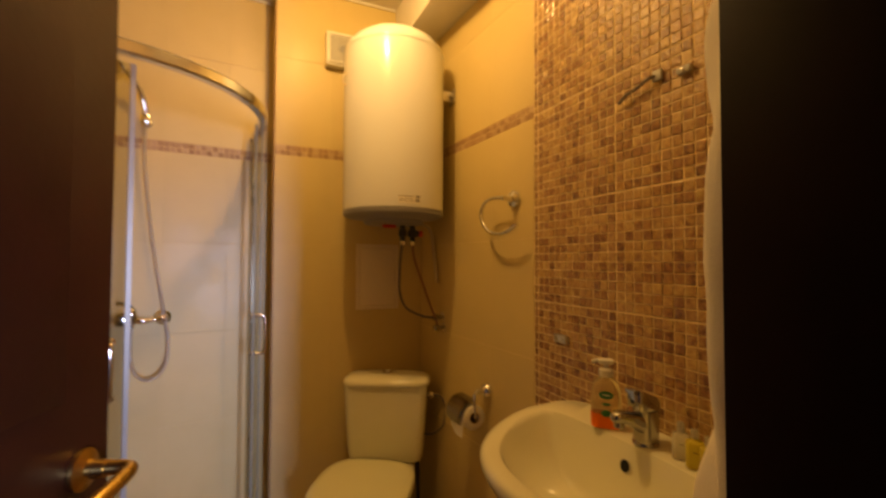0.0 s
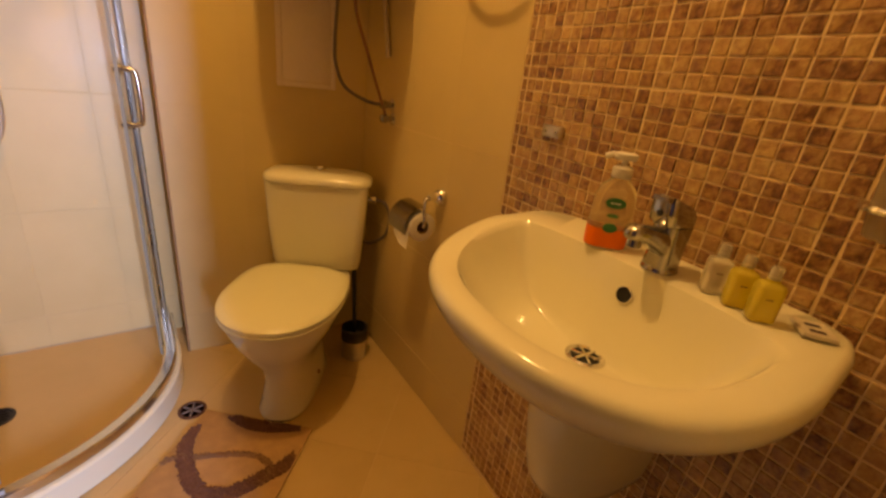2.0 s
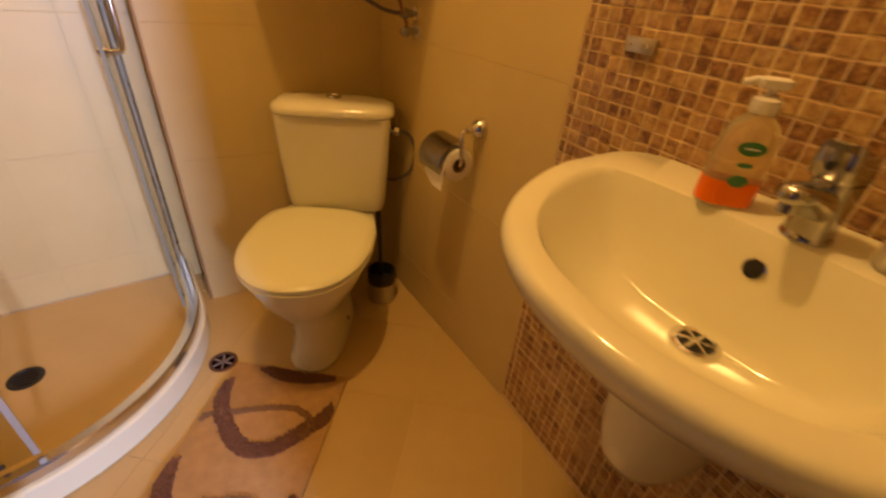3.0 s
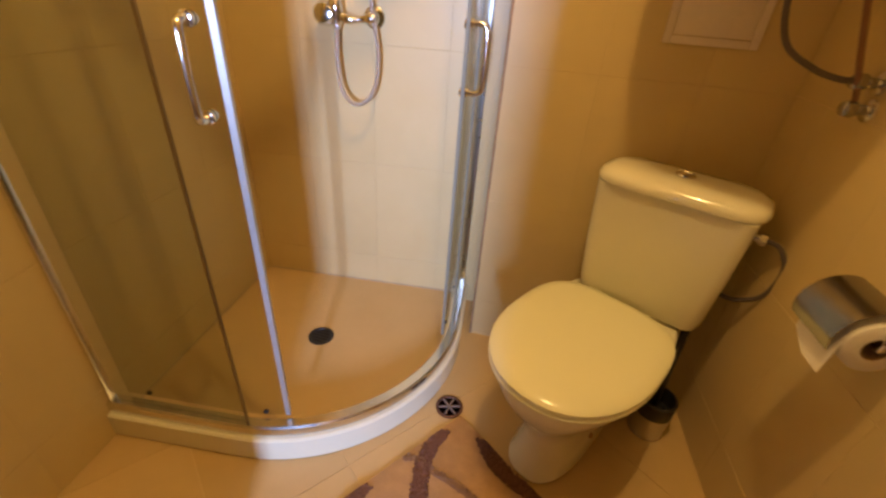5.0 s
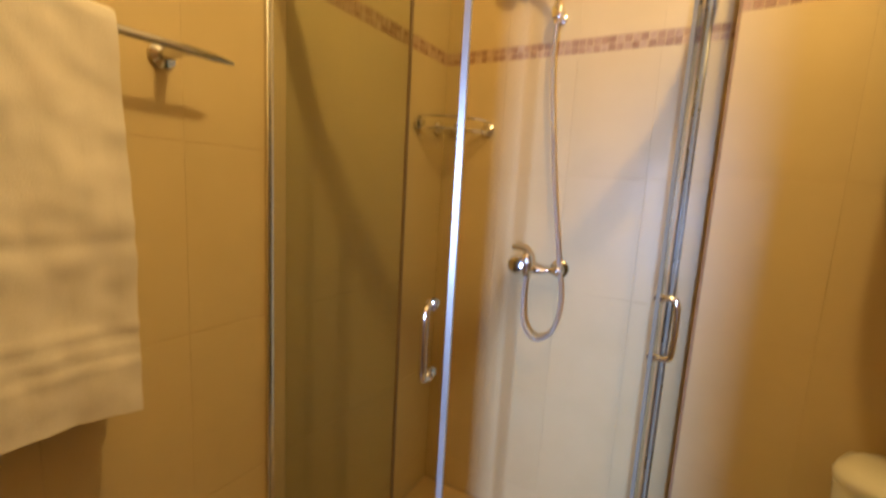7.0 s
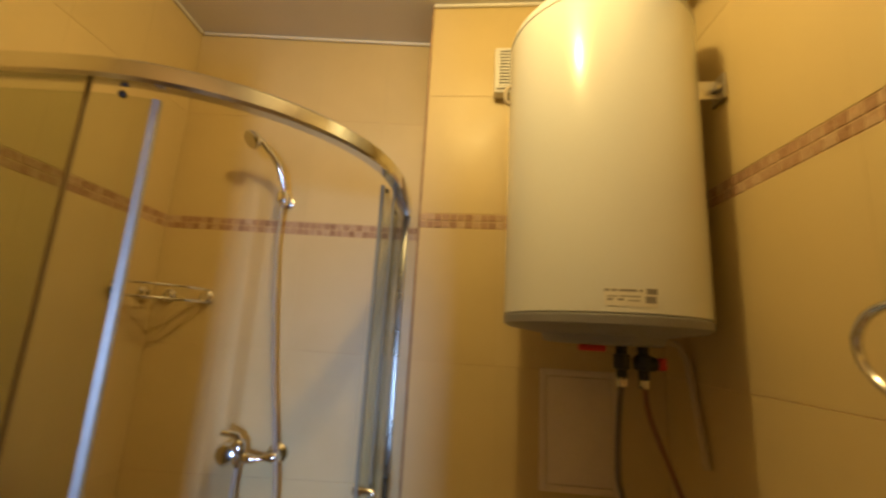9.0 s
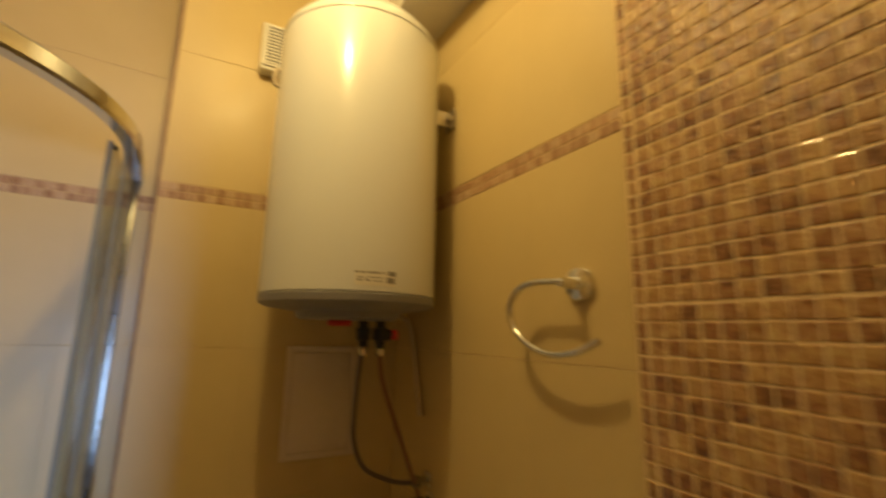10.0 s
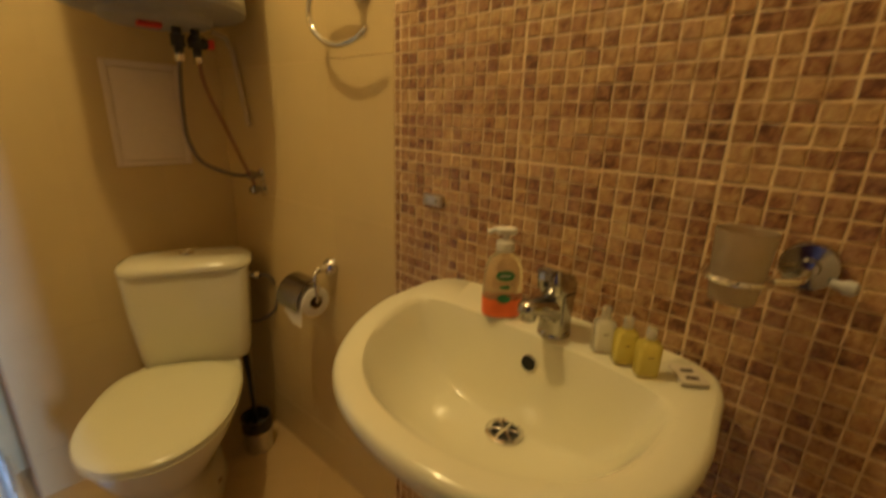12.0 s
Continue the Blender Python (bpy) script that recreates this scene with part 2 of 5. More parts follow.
def lathe(bm, prof, seg=24, m=None, cap=True):
    rings = [[(r * math.cos(2 * math.pi * i / seg), r * math.sin(2 * math.pi * i / seg), z) for i in range(seg)] for r, z in prof]
    if m is not None:
        rings = [[m @ Vector(p) for p in ring] for ring in rings]
    return loft(bm, rings, cap)


def spline(pts, n=8):
    """Smooth curve through points."""
    P = [Vector(p) for p in pts]
    P = [2 * P[0] - P[1]] + P + [2 * P[-1] - P[-2]]
    out = []
    for i in range(1, len(P) - 2):
        a, b, c, d = P[i - 1:i + 3]
        for k in range(n):
            t = k / n
            out.append(0.5 * (2 * b + (c - a) * t + (2 * a - 5 * b + 4 * c - d) * t * t + (3 * b - a - 3 * c + d) * t ** 3))
    return out + [P[-2]]


def tube(bm, pts, r, seg=10, cap=True, radii=None):
    P = [Vector(p) for p in pts]
    rings, up = [], None
    for i, p in enumerate(P):
        d = (P[min(i + 1, len(P) - 1)] - P[max(i - 1, 0)]).normalized()
        if up is None:
            up = d.orthogonal().normalized()
        up = (up - d * up.dot(d)).normalized()
        s = d.cross(up)
        rr = radii[i] if radii else r
        rings.append([p + rr * (math.cos(2 * math.pi * k / seg) * up + math.sin(2 * math.pi * k / seg) * s) for k in range(seg)])
    return loft(bm, rings, cap)


def oval(cx, cy, z, a_front, a_back, b, n=2.3, n_back=None, seg=40):
    """Egg-shaped ring: front is -y."""
    ring = []
    for i in range(seg):
        t = 2 * math.pi * i / seg
        c, s = math.cos(t), math.sin(t)
        back = s > 0
        e = 2 / ((n_back or n) if back else n)
        ring.append((cx + b * math.copysign(abs(c) ** e, c), cy + (a_back if back else a_front) * math.copysign(abs(s) ** e, s), z))
    return ring


def rrect(w, d, z, r=0.02, seg=5, cx=0.0, cy=0.0):
    ring = []
    for k, (sx, sy) in enumerate(((1, 1), (-1, 1), (-1, -1), (1, -1))):
        for i in range(seg + 1):
            a = math.pi / 2 * (k + i / seg)
            ring.append((cx + sx * (w / 2 - r) + r * math.cos(a), cy + sy * (d / 2 - r) + r * math.sin(a), z))
    return ring


def B():
    return bmesh.new()


def axis_to(at, direction):
    """Pose whose z axis points along a direction."""
    return Matrix.Translation(at) @ Vector(direction).to_track_quat("Z", "Y").to_matrix().to_4x4()


def slab(name, lo, hi, material, label, category="wall", m=None):
    return tagged(part(name, box(B(), lo, hi, m=m), material, smooth=False), label, category, kind="structure")


# ---- structure ----
ceiling = slab("ceiling", (KX - 0.12, YH, ZC), (0.1, 0.32, ZC + 0.1), M_PLASTER, "off-white painted bathroom ceiling", "ceiling")
beam = tagged(part("soffit", box(B(), (-0.20, YN, 2.36), (-0.001, -0.001, ZC - 0.001)), M_PLASTER, smooth=False),
              "painted boxed beam along the ceiling above the mosaic wall", "beam", kind="structure")
T = 0.0014
wall_left = slab("wall_left", (-0.1, -LEFT_LEN - 0.03, 0), (-T, 0.1, ZC), M_JOINT, "cream tiled bathroom wall with a mosaic border", m=LW)
wall_back = slab("wall_back", (-0.010 - T, T, 0), (BACK_LEN + 0.03, 0.1, ZC), M_JOINT, "cream tiled wall at the back of the shower", m=SH)
wall_toilet = slab("wall_toilet", (XJ + T, T, 0), (0.05, 0.22, ZC), M_JOINT, "cream tiled boxed-out wall behind the toilet")
wall_right = tagged(part("wall_right", box(box(B(), (T, YN, 0), (0.1, MOS_Y, ZC)), (T, 0.0, 0), (0.16, 1.1, ZC), m=RW), M_GROUT, smooth=False),
                    "wall with brown mosaic panel and cream tiles", "wall", kind="structure")


def near_wall():
    bm = B()
    box(bm, (KX + 0.02, YH, 0), (DX0 - 0.03, YN - T, ZC))
    box(bm, (DX1 + 0.03, YH, 0), (0.1, YN - T, ZC))
    box(bm, (DX0 - 0.03, YH, DZ + 0.03), (DX1 + 0.03, YN - T, ZC))
    return tagged(part("wall_near", bm, M_JOINT, smooth=False), "cream tiled wall with the bathroom doorway", "wall", kind="structure")


wall_near = near_wall()
floor = slab("floor", (KX - 0.12, YH, -0.1), (0.1, 0.32, -0.0014), M_JOINT, "beige ceramic tiled bathroom floor laid diagonally", "floor")
# the room beyond the door, closed around
slab("hall_floor", (-2.6, -3.6, -0.1), (1.2, YH, -0.006), mat("hall laminate", (0.30, 0.19, 0.11), 0.4, scale=3), "brown laminate hall floor", "floor")
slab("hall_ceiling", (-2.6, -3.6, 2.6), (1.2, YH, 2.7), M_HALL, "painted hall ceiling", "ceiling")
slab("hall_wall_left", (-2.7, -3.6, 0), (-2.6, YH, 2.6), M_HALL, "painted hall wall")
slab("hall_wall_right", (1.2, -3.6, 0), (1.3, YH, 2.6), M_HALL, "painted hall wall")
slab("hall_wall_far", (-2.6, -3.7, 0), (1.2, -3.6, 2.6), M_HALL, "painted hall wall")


def doorway():
    """Dark jambs, head and casings round the opening."""
    ob = thing("door_frame", pose(0, 0, 0), "dark wenge wooden door frame with flat casings", "door frame", kind="structure")
    for x0, x1 in ((DX0 - 0.03, DX0), (DX1, DX1 + 0.03)):
        part("jamb", box(B(), (x0, YH - 0.012, 0), (x1, YN + 0.010, DZ), 0.002), M_WENGE, ob)
    part("head", box(B(), (DX0 - 0.03, YH - 0.012, DZ), (DX1 + 0.03, YN + 0.010, DZ + 0.03), 0.002), M_WENGE, ob)
    for y0, y1 in ((YH - 0.026, YH - 0.012),):
        for x0, x1 in ((DX0 - 0.11, DX0 - 0.012), (DX1 + 0.012, DX1 + 0.11)):
            part("casing", box(B(), (x0, y0, 0), (x1, y1, DZ + 0.10), 0.003), M_WENGE, ob)
        part("casing", box(B(), (DX0 - 0.012, y0, DZ + 0.012), (DX1 + 0.012, y1, DZ + 0.10), 0.003), M_WENGE, ob)


doorway()


def cove(name, lo, hi, m=None):
    tagged(part(name, box(B(), lo, hi, 0.003, m), M_WHITEPL), "thin white edging strip under the ceiling", "trim", kind="structure")


cove("trim", (0.001, -0.012, ZC - 0.012), (BACK_LEN - 0.003, -0.001, ZC - 0.001), SH)
cove("trim", (0.001, -LEFT_LEN + 0.01, ZC - 0.012), (0.012, -0.013, ZC - 0.001), LW)
cove("trim", (XJ + 0.002, -0.012, ZC - 0.012), (-0.202, -0.001, ZC - 0.001))


# ---- the door leaf ----
def door_leaf():
    ob = thing("door", pose(DX0 + 0.002, YN + 0.016, 0, 0, 0, 73.8), "dark wenge wooden door standing open", "door", kind="structure")
    part("leaf", box(B(), (0, 0.0, 0.012), (0.561, 0.038, 2.02), 0.003), M_LEAF, ob)
    for x0, x1, z0, z1 in ((0.09, 0.471, 0.16, 0.90), (0.09, 0.471, 1.12, 1.9)):
        part("panel", box(B(), (x0, -0.004, z0), (x1, 0.0, z1), 0.002), M_LEAF, ob)
    rose = part("handle_rosette", lathe(B(), [(0.026, 0), (0.026, 0.005), (0.012, 0.010), (0.011, 0.03)], 24, axis_to((0.505, -0.001, 1.025), (0, -1, 0))), M_BRASS, ob, "dark brass rosette")
    bm = B()
    tube(bm, spline([(0.505, -0.02, 1.025), (0.505, -0.05, 1.025), (0.496, -0.062, 1.025), (0.46, -0.066, 1.024), (0.42, -0.064, 1.020), (0.39, -0.058, 1.012)], 6), 0.0095)
    part("lever", bm, M_BRASS, rose)
    part("lock_rosette", lathe(B(), [(0.024, 0), (0.024, 0.005), (0.01, 0.008)], 24, axis_to((0.505, -0.001, 0.95), (0, -1, 0))), M_BRASS, ob)
    return ob


door_leaf()


# ---- shower ----
def quadrant(off, n=20):
    """Plan line of the shower front, moved inward by off: out from the left wall, round a quarter circle, and to the back wall."""
    r, cu, cv = 0.52 - off, 0.328, -0.287
    ul = -0.010 + (cv - r) * math.tan(radians(2.0))
    pts = [(ul + (cu - ul) * i / 6, cv - r) for i in range(6)]
    pts += [(cu + r * math.sin(math.pi / 2 * i / n), cv - r * math.cos(math.pi / 2 * i / n)) for i in range(n + 1)]
    pts += [(cu + r, cv + (-0.003 - cv) * i / 3) for i in range(1, 4)]
    return [tuple((SH @ Vector((u, v, 0))).xy) for u, v in pts]


def length_along(pts):
    s = [0.0]
    for a, b in zip(pts, pts[1:]):
        s.append(s[-1] + math.dist(a, b))
    return s


def cut(pts, s0, s1, n=24):
    """The piece of a plan line between two lengths."""
    s = length_along(pts)
    out = []
    for i in range(n + 1):
        q = s0 + (s1 - s0) * i / n
        k = max(j for j in range(len(s) - 1) if s[j] <= q + 1e-9)
        f = (q - s[k]) / (s[k + 1] - s[k])
        out.append(tuple(a + (b - a) * f for a, b in zip(pts[k], pts[k + 1])))
    return out


def strip(bm, pts, half, z0, z1, bev=0.0):
    """Upright band of a given thickness that follows a plan line."""
    rings = []
    for i, p in enumerate(pts):
        a, b = pts[max(i - 1, 0)], pts[min(i + 1, len(pts) - 1)]
        d = Vector((b[0] - a[0], b[1] - a[1])).normalized()
        nx, ny = -d.y, d.x
        e = bev
        prof = [(-half, z0 + e), (-half + e, z0), (half - e, z0), (half, z0 + e), (half, z1 - e), (half - e, z1), (-half + e, z1), (-half, z1 - e)] if e else \
               [(-half, z0), (half, z0), (half, z1), (-half, z1)]
        rings.append([(p[0] + nx * h, p[1] + ny * h, z) for h, z in prof])
    return loft(bm, rings)


M_BEAD = mat("beige sealant", (0.46, 0.37, 0.24), 0.6, vary=0.25, scale=20)


def shower_tray():
    ob = thing("shower_tray", pose(0, 0, 0), "tiled quadrant shower tray with a white rounded kerb and drain", "shower tray")
    part("kerb", strip(B(), quadrant(0.0), 0.030, 0.0, 0.085, 0.006), M_CERAMIC, ob, "white glazed curved kerb")
    bm = B()
    q = quadrant(0.03)
    low = [bm.verts.new((x, y, 0.0)) for x, y in q] + [bm.verts.new(SH @ Vector((-0.009, -0.003, 0.0)))]
    top = [bm.verts.new((v.co.x, v.co.y, 0.035)) for v in low]
    bm.faces.new(low)
    bm.faces.new(top)
    for i in range(len(low)):
        j = (i + 1) % len(low)
        bm.faces.new((low[i], low[j], top[j], top[i]))
    part("tray_floor", bm, M_FLOOR, ob, "beige tiled tray floor", smooth=False)
    for lo, hi in (((0.002, -0.004, 0.034), (0.80, -0.0005, 0.0395)), ((0.0005, -0.77, 0.034), (0.004, -0.005, 0.0395))):
        part("sealant_bead", box(B(), lo, hi, 0.001, SH if hi[0] > 0.1 else LW), M_BEAD, ob, "thin beige sealant bead")
    dr = part("drain", lathe(B(), [(0.045, 0.034), (0.045, 0.038), (0.038, 0.039), (0.036, 0.036)], 28, pose(-1.276, -0.224, 0)), M_BLACK, ob, "round dark drain grate")
    bm = B()
    for i in range(5):
        w = 0.03 * math.cos((i - 2) * 0.5)
        box(bm, (-1.276 - w, -0.2264 + (i - 2) * 0.013, 0.0362), (-1.276 + w, -0.2216 + (i - 2) * 0.013, 0.0375))
    # solid black bars painted as the shade in the grate's slots
    part("grate_slots", bm, mat("slot shade black", (0.01, 0.009, 0.008), 0.95), dr)
    return ob


shower_tray()
ENC_Z0, ENC_Z1 = 0.086, 1.893


def enclosure():
    ob = thing("shower_enclosure", pose(0, 0, 0), "curved sliding-door glass shower enclosure with chrome frame, doors open", "shower enclosure")
    base = quadrant(0.0)
    total = length_along(base)[-1]
    part("bottom_rail", strip(B(), base, 0.018, ENC_Z0, ENC_Z0 + 0.036, 0.005), M_ALU, ob, "polished curved bottom rail")
    part("top_rail", strip(B(), base, 0.019, ENC_Z1 - 0.04, ENC_Z1, 0.006), M_ALU, ob, "polished curved top rail")
    part("wall_profile", box(B(), (0.001, -0.816, ENC_Z0 + 0.036), (0.012, -0.798, ENC_Z1 - 0.04), 0.003, LW), M_ALU, ob)
    part("wall_profile", box(B(), (0.837, -0.018, ENC_Z0 + 0.036), (0.859, -0.001, ENC_Z1 - 0.04), 0.003, SH), M_ALUD, ob)
    z0, z1 = ENC_Z0 + 0.037, ENC_Z1 - 0.041
    # fixed panes
    for s0, s1 in ((0.017, 0.40), (total - 0.336, total - 0.016)):
        pane = part("fixed_pane", strip(B(), cut(base, s0, s1), 0.003, z0, z1), M_GLASS, ob, "fixed greenish glass pane", shadow=False)
        e = cut(base, s1 - 0.005, s1, 1) if s0 < 0.1 else cut(base, s0, s0 + 0.005, 1)
        part("edge_strip", strip(B(), e, 0.0032, z0, z1), M_EDGE if s0 < 0.1 else M_EDGEP, pane, "glass edge seal")
    # sliding doors, pushed open behind the panes
    inner = quadrant(0.022)
    ti = length_along(inner)[-1]
    for s0, s1, side in ((0.04, 0.496, 0), (ti - 0.372, ti - 0.04, 1)):
        d = part("sliding_door", strip(B(), cut(inner, s0, s1), 0.003, z0 + 0.008, z1 - 0.012), M_GLASS, ob, "curved sliding glass door", shadow=False)
        se = s1 if side == 0 else s0
        hw, ht = (0.006, 0.0075) if side == 0 else (0.003, 0.0045)
        e = cut(inner, se - hw, se + hw, 2)
        part("edge_seal", strip(B(), e, ht, z0 + 0.008, z1 - 0.012, 0.002), M_SEAL if side == 0 else M_EDGEP, d, "pale closing profile")
        sh = se - 0.038 if side == 0 else se + 0.012
        p, q = cut(inner, sh, sh + 0.01, 1)
        dv = Vector((q[0] - p[0], q[1] - p[1])).normalized()
        out = Vector((dv.y, -dv.x, 0))
        c = Vector((p[0], p[1], 0))
        hz = (0.920, 1.070)
        o1 = 0.042
        bm = B()
        tube(bm, spline([c + out * 0.004 + Vector((0, 0, hz[1])), c + out * (o1 - 0.012) + Vector((0, 0, hz[1])), c + out * o1 + Vector((0, 0, hz[1] - 0.02)),
                         c + out * o1 + Vector((0, 0, hz[0] + 0.02)), c + out * (o1 - 0.012) + Vector((0, 0, hz[0])), c + out * 0.004 + Vector((0, 0, hz[0]))], 6), 0.0075, 12)
        for z in hz:
            lathe(bm, [(0.013, 0), (0.013, 0.006), (0.009, 0.008)], 16, axis_to(c + out * 0.004 + Vector((0, 0, z)), out))
            lathe(bm, [(0.012, 0), (0.012, 0.006)], 16, axis_to(c - out * 0.004 + Vector((0, 0, z)), -out))
        part("door_handle", bm, M_CHROME, d, "chrome bow handle")
        for sr in (s0 + 0.06, s1 - 0.06):
            p = cut(inner, sr, sr + 0.01, 1)[0]
            for z in (z0 + 0.004, z1 - 0.016):
                part("roller", lathe(B(), [(0.003, -0.006), (0.0065, -0.006), (0.0065, 0.0), (0.003, 0.002)], 16,
                                     axis_to((p[0], p[1], z + 0.008), out)), M_BLACK, d, "small dark roller")
    return ob


enclosure()


def shower_set():
    ob = thing("shower_mixer", SH @ pose(0.417, -0.001, 1.045), "chrome wall shower mixer with lever and two wall flanges", "shower mixer")
    for x in (-0.075, 0.075):
        part("flange", lathe(B(), [(0.033, 0), (0.032, 0.006), (0.02, 0.014), (0.014, 0.03)], 24, axis_to((x, 0, 0), (0, -1, 0))), M_CHROME, ob)
    bm = B()
    tube(bm, spline([(0.088, -0.045, 0.0), (0.06, -0.048, -0.003), (0.025, -0.056, -0.008), (-0.01, -0.054, -0.004), (-0.04, -0.048, 0.0)], 5), 0.014, 16,
         radii=[0.016 - 0.005 * math.sin(math.pi * i / 20) ** 2 + 0.003 * math.sin(4 * math.pi * i / 20) for i in range(21)])
    tube(bm, [(-0.028, -0.056, -0.022), (-0.028, -0.058, 0.012), (-0.030, -0.060, 0.04), (-0.031, -0.061, 0.048)], 0.02, 18, radii=[0.014, 0.021, 0.019, 0.012])
    lathe(bm, [(0.018, -0.02), (0.03, -0.008), (0.034, 0.012), (0.034, 0.05), (0.026, 0.062), (0.012, 0.066)], 24, axis_to((-0.062, -0.02, 0), (0, -1, 0.1)))
    tube(bm, [(0.075, -0.025, 0), (0.075, -0.052, 0)], 0.019, 14)
    tube(bm, [(-0.03, -0.05, 0), (-0.03, -0.05, -0.035)], 0.011, 12)
    part("mixer_body", bm, M_CHROME, ob)
    bm = B()
    tube(bm, spline([(-0.030, -0.060, 0.038), (-0.034, -0.066, 0.056), (-0.050, -0.078, 0.066), (-0.075, -0.094, 0.074)], 5), 0.0095, 10)
    part("lever", bm, M_CHROME, ob, "curved chrome lever")
    # hand shower on its wall bracket with the hose hanging in a loop
    hs = thing("hand_shower", SH @ pose(0.420, -0.001, 1.885), "chrome hand shower in a wall bracket with a metal hose", "hand shower")
    bm = B()
    lathe(bm, [(0.02, 0), (0.02, 0.008), (0.013, 0.012)], 20, axis_to((0, 0, 0), (0, -1, 0)))
    tube(bm, [(0, -0.01, 0), (0, -0.045, 0)], 0.011, 12)
    box(bm, (-0.016, -0.075, -0.02), (0.016, -0.04, 0.022), 0.006)
    part("bracket", bm, M_CHROME, hs)
    bm = B()
    tube(bm, spline([(0.0, -0.055, -0.03), (0.0, -0.065, 0.04), (-0.02, -0.09, 0.11), (-0.055, -0.13, 0.16), (-0.075, -0.15, 0.175)], 5), 0.011, 12)
    lathe(bm, [(0.012, -0.018), (0.026, -0.006), (0.033, 0.008), (0.033, 0.016), (0.028, 0.02)], 24, axis_to((-0.083, -0.155, 0.172), (-0.45, -0.6, -0.65)))
    part("handset", bm, M_CHROME, hs)
    bm = B()
    z = 1.87
    tube(bm, spline([(0.0, -0.055, -0.03), (0.0, -0.052, -0.19), (0.035, -0.045, -0.53), (0.08, -0.05, -0.82), (0.098, -0.058, -0.95), (0.082, -0.07, -1.05),
                     (0.03, -0.08, -1.09), (-0.018, -0.075, -1.05), (-0.034, -0.06, -0.95), (-0.033, -0.051, -0.875)], 9), 0.0064, 10)
    part("hose", bm, M_HOSE, hs, "ribbed metal shower hose")


shower_set()


def corner_shelf():
    ob = thing("corner_shelf", SH @ pose(-0.010, 0, 1.512), "chrome wire corner shelf in the shower", "shelf")
    arc = [(0.2 * math.cos(math.pi / 2 * i / 12), -0.2 * math.sin(math.pi / 2 * i / 12)) for i in range(13)]
    for z in (0.0, 0.042):
        part("rail", tube(B(), [(x * 0.98 + 0.004, y * 0.98 - 0.004, z) for x, y in arc], 0.004, 8), M_CHROME, ob)
    for k in range(5):
        x = 0.03 + 0.036 * k
        y = math.sqrt(max(0.196 ** 2 - x * x, 0))
        part("wire", tube(B(), [(x, -0.004, 0), (x, -y, 0)], 0.0025, 6), M_CHROME, ob)
    for at, d in (((0.19, -0.001, 0.017), (0, -1, 0)), ((0.06, -0.001, 0.017), (0, -1, 0)), ((0.001, -0.19, 0.017), (1, 0, 0)), ((0.001, -0.06, 0.017), (1, 0, 0))):
        part("flange", lathe(B(), [(0.024, 0), (0.024, 0.008), (0.014, 0.014), (0.012, 0.022)], 16, axis_to(at, d)), M_CHROME, ob)


corner_shelf()


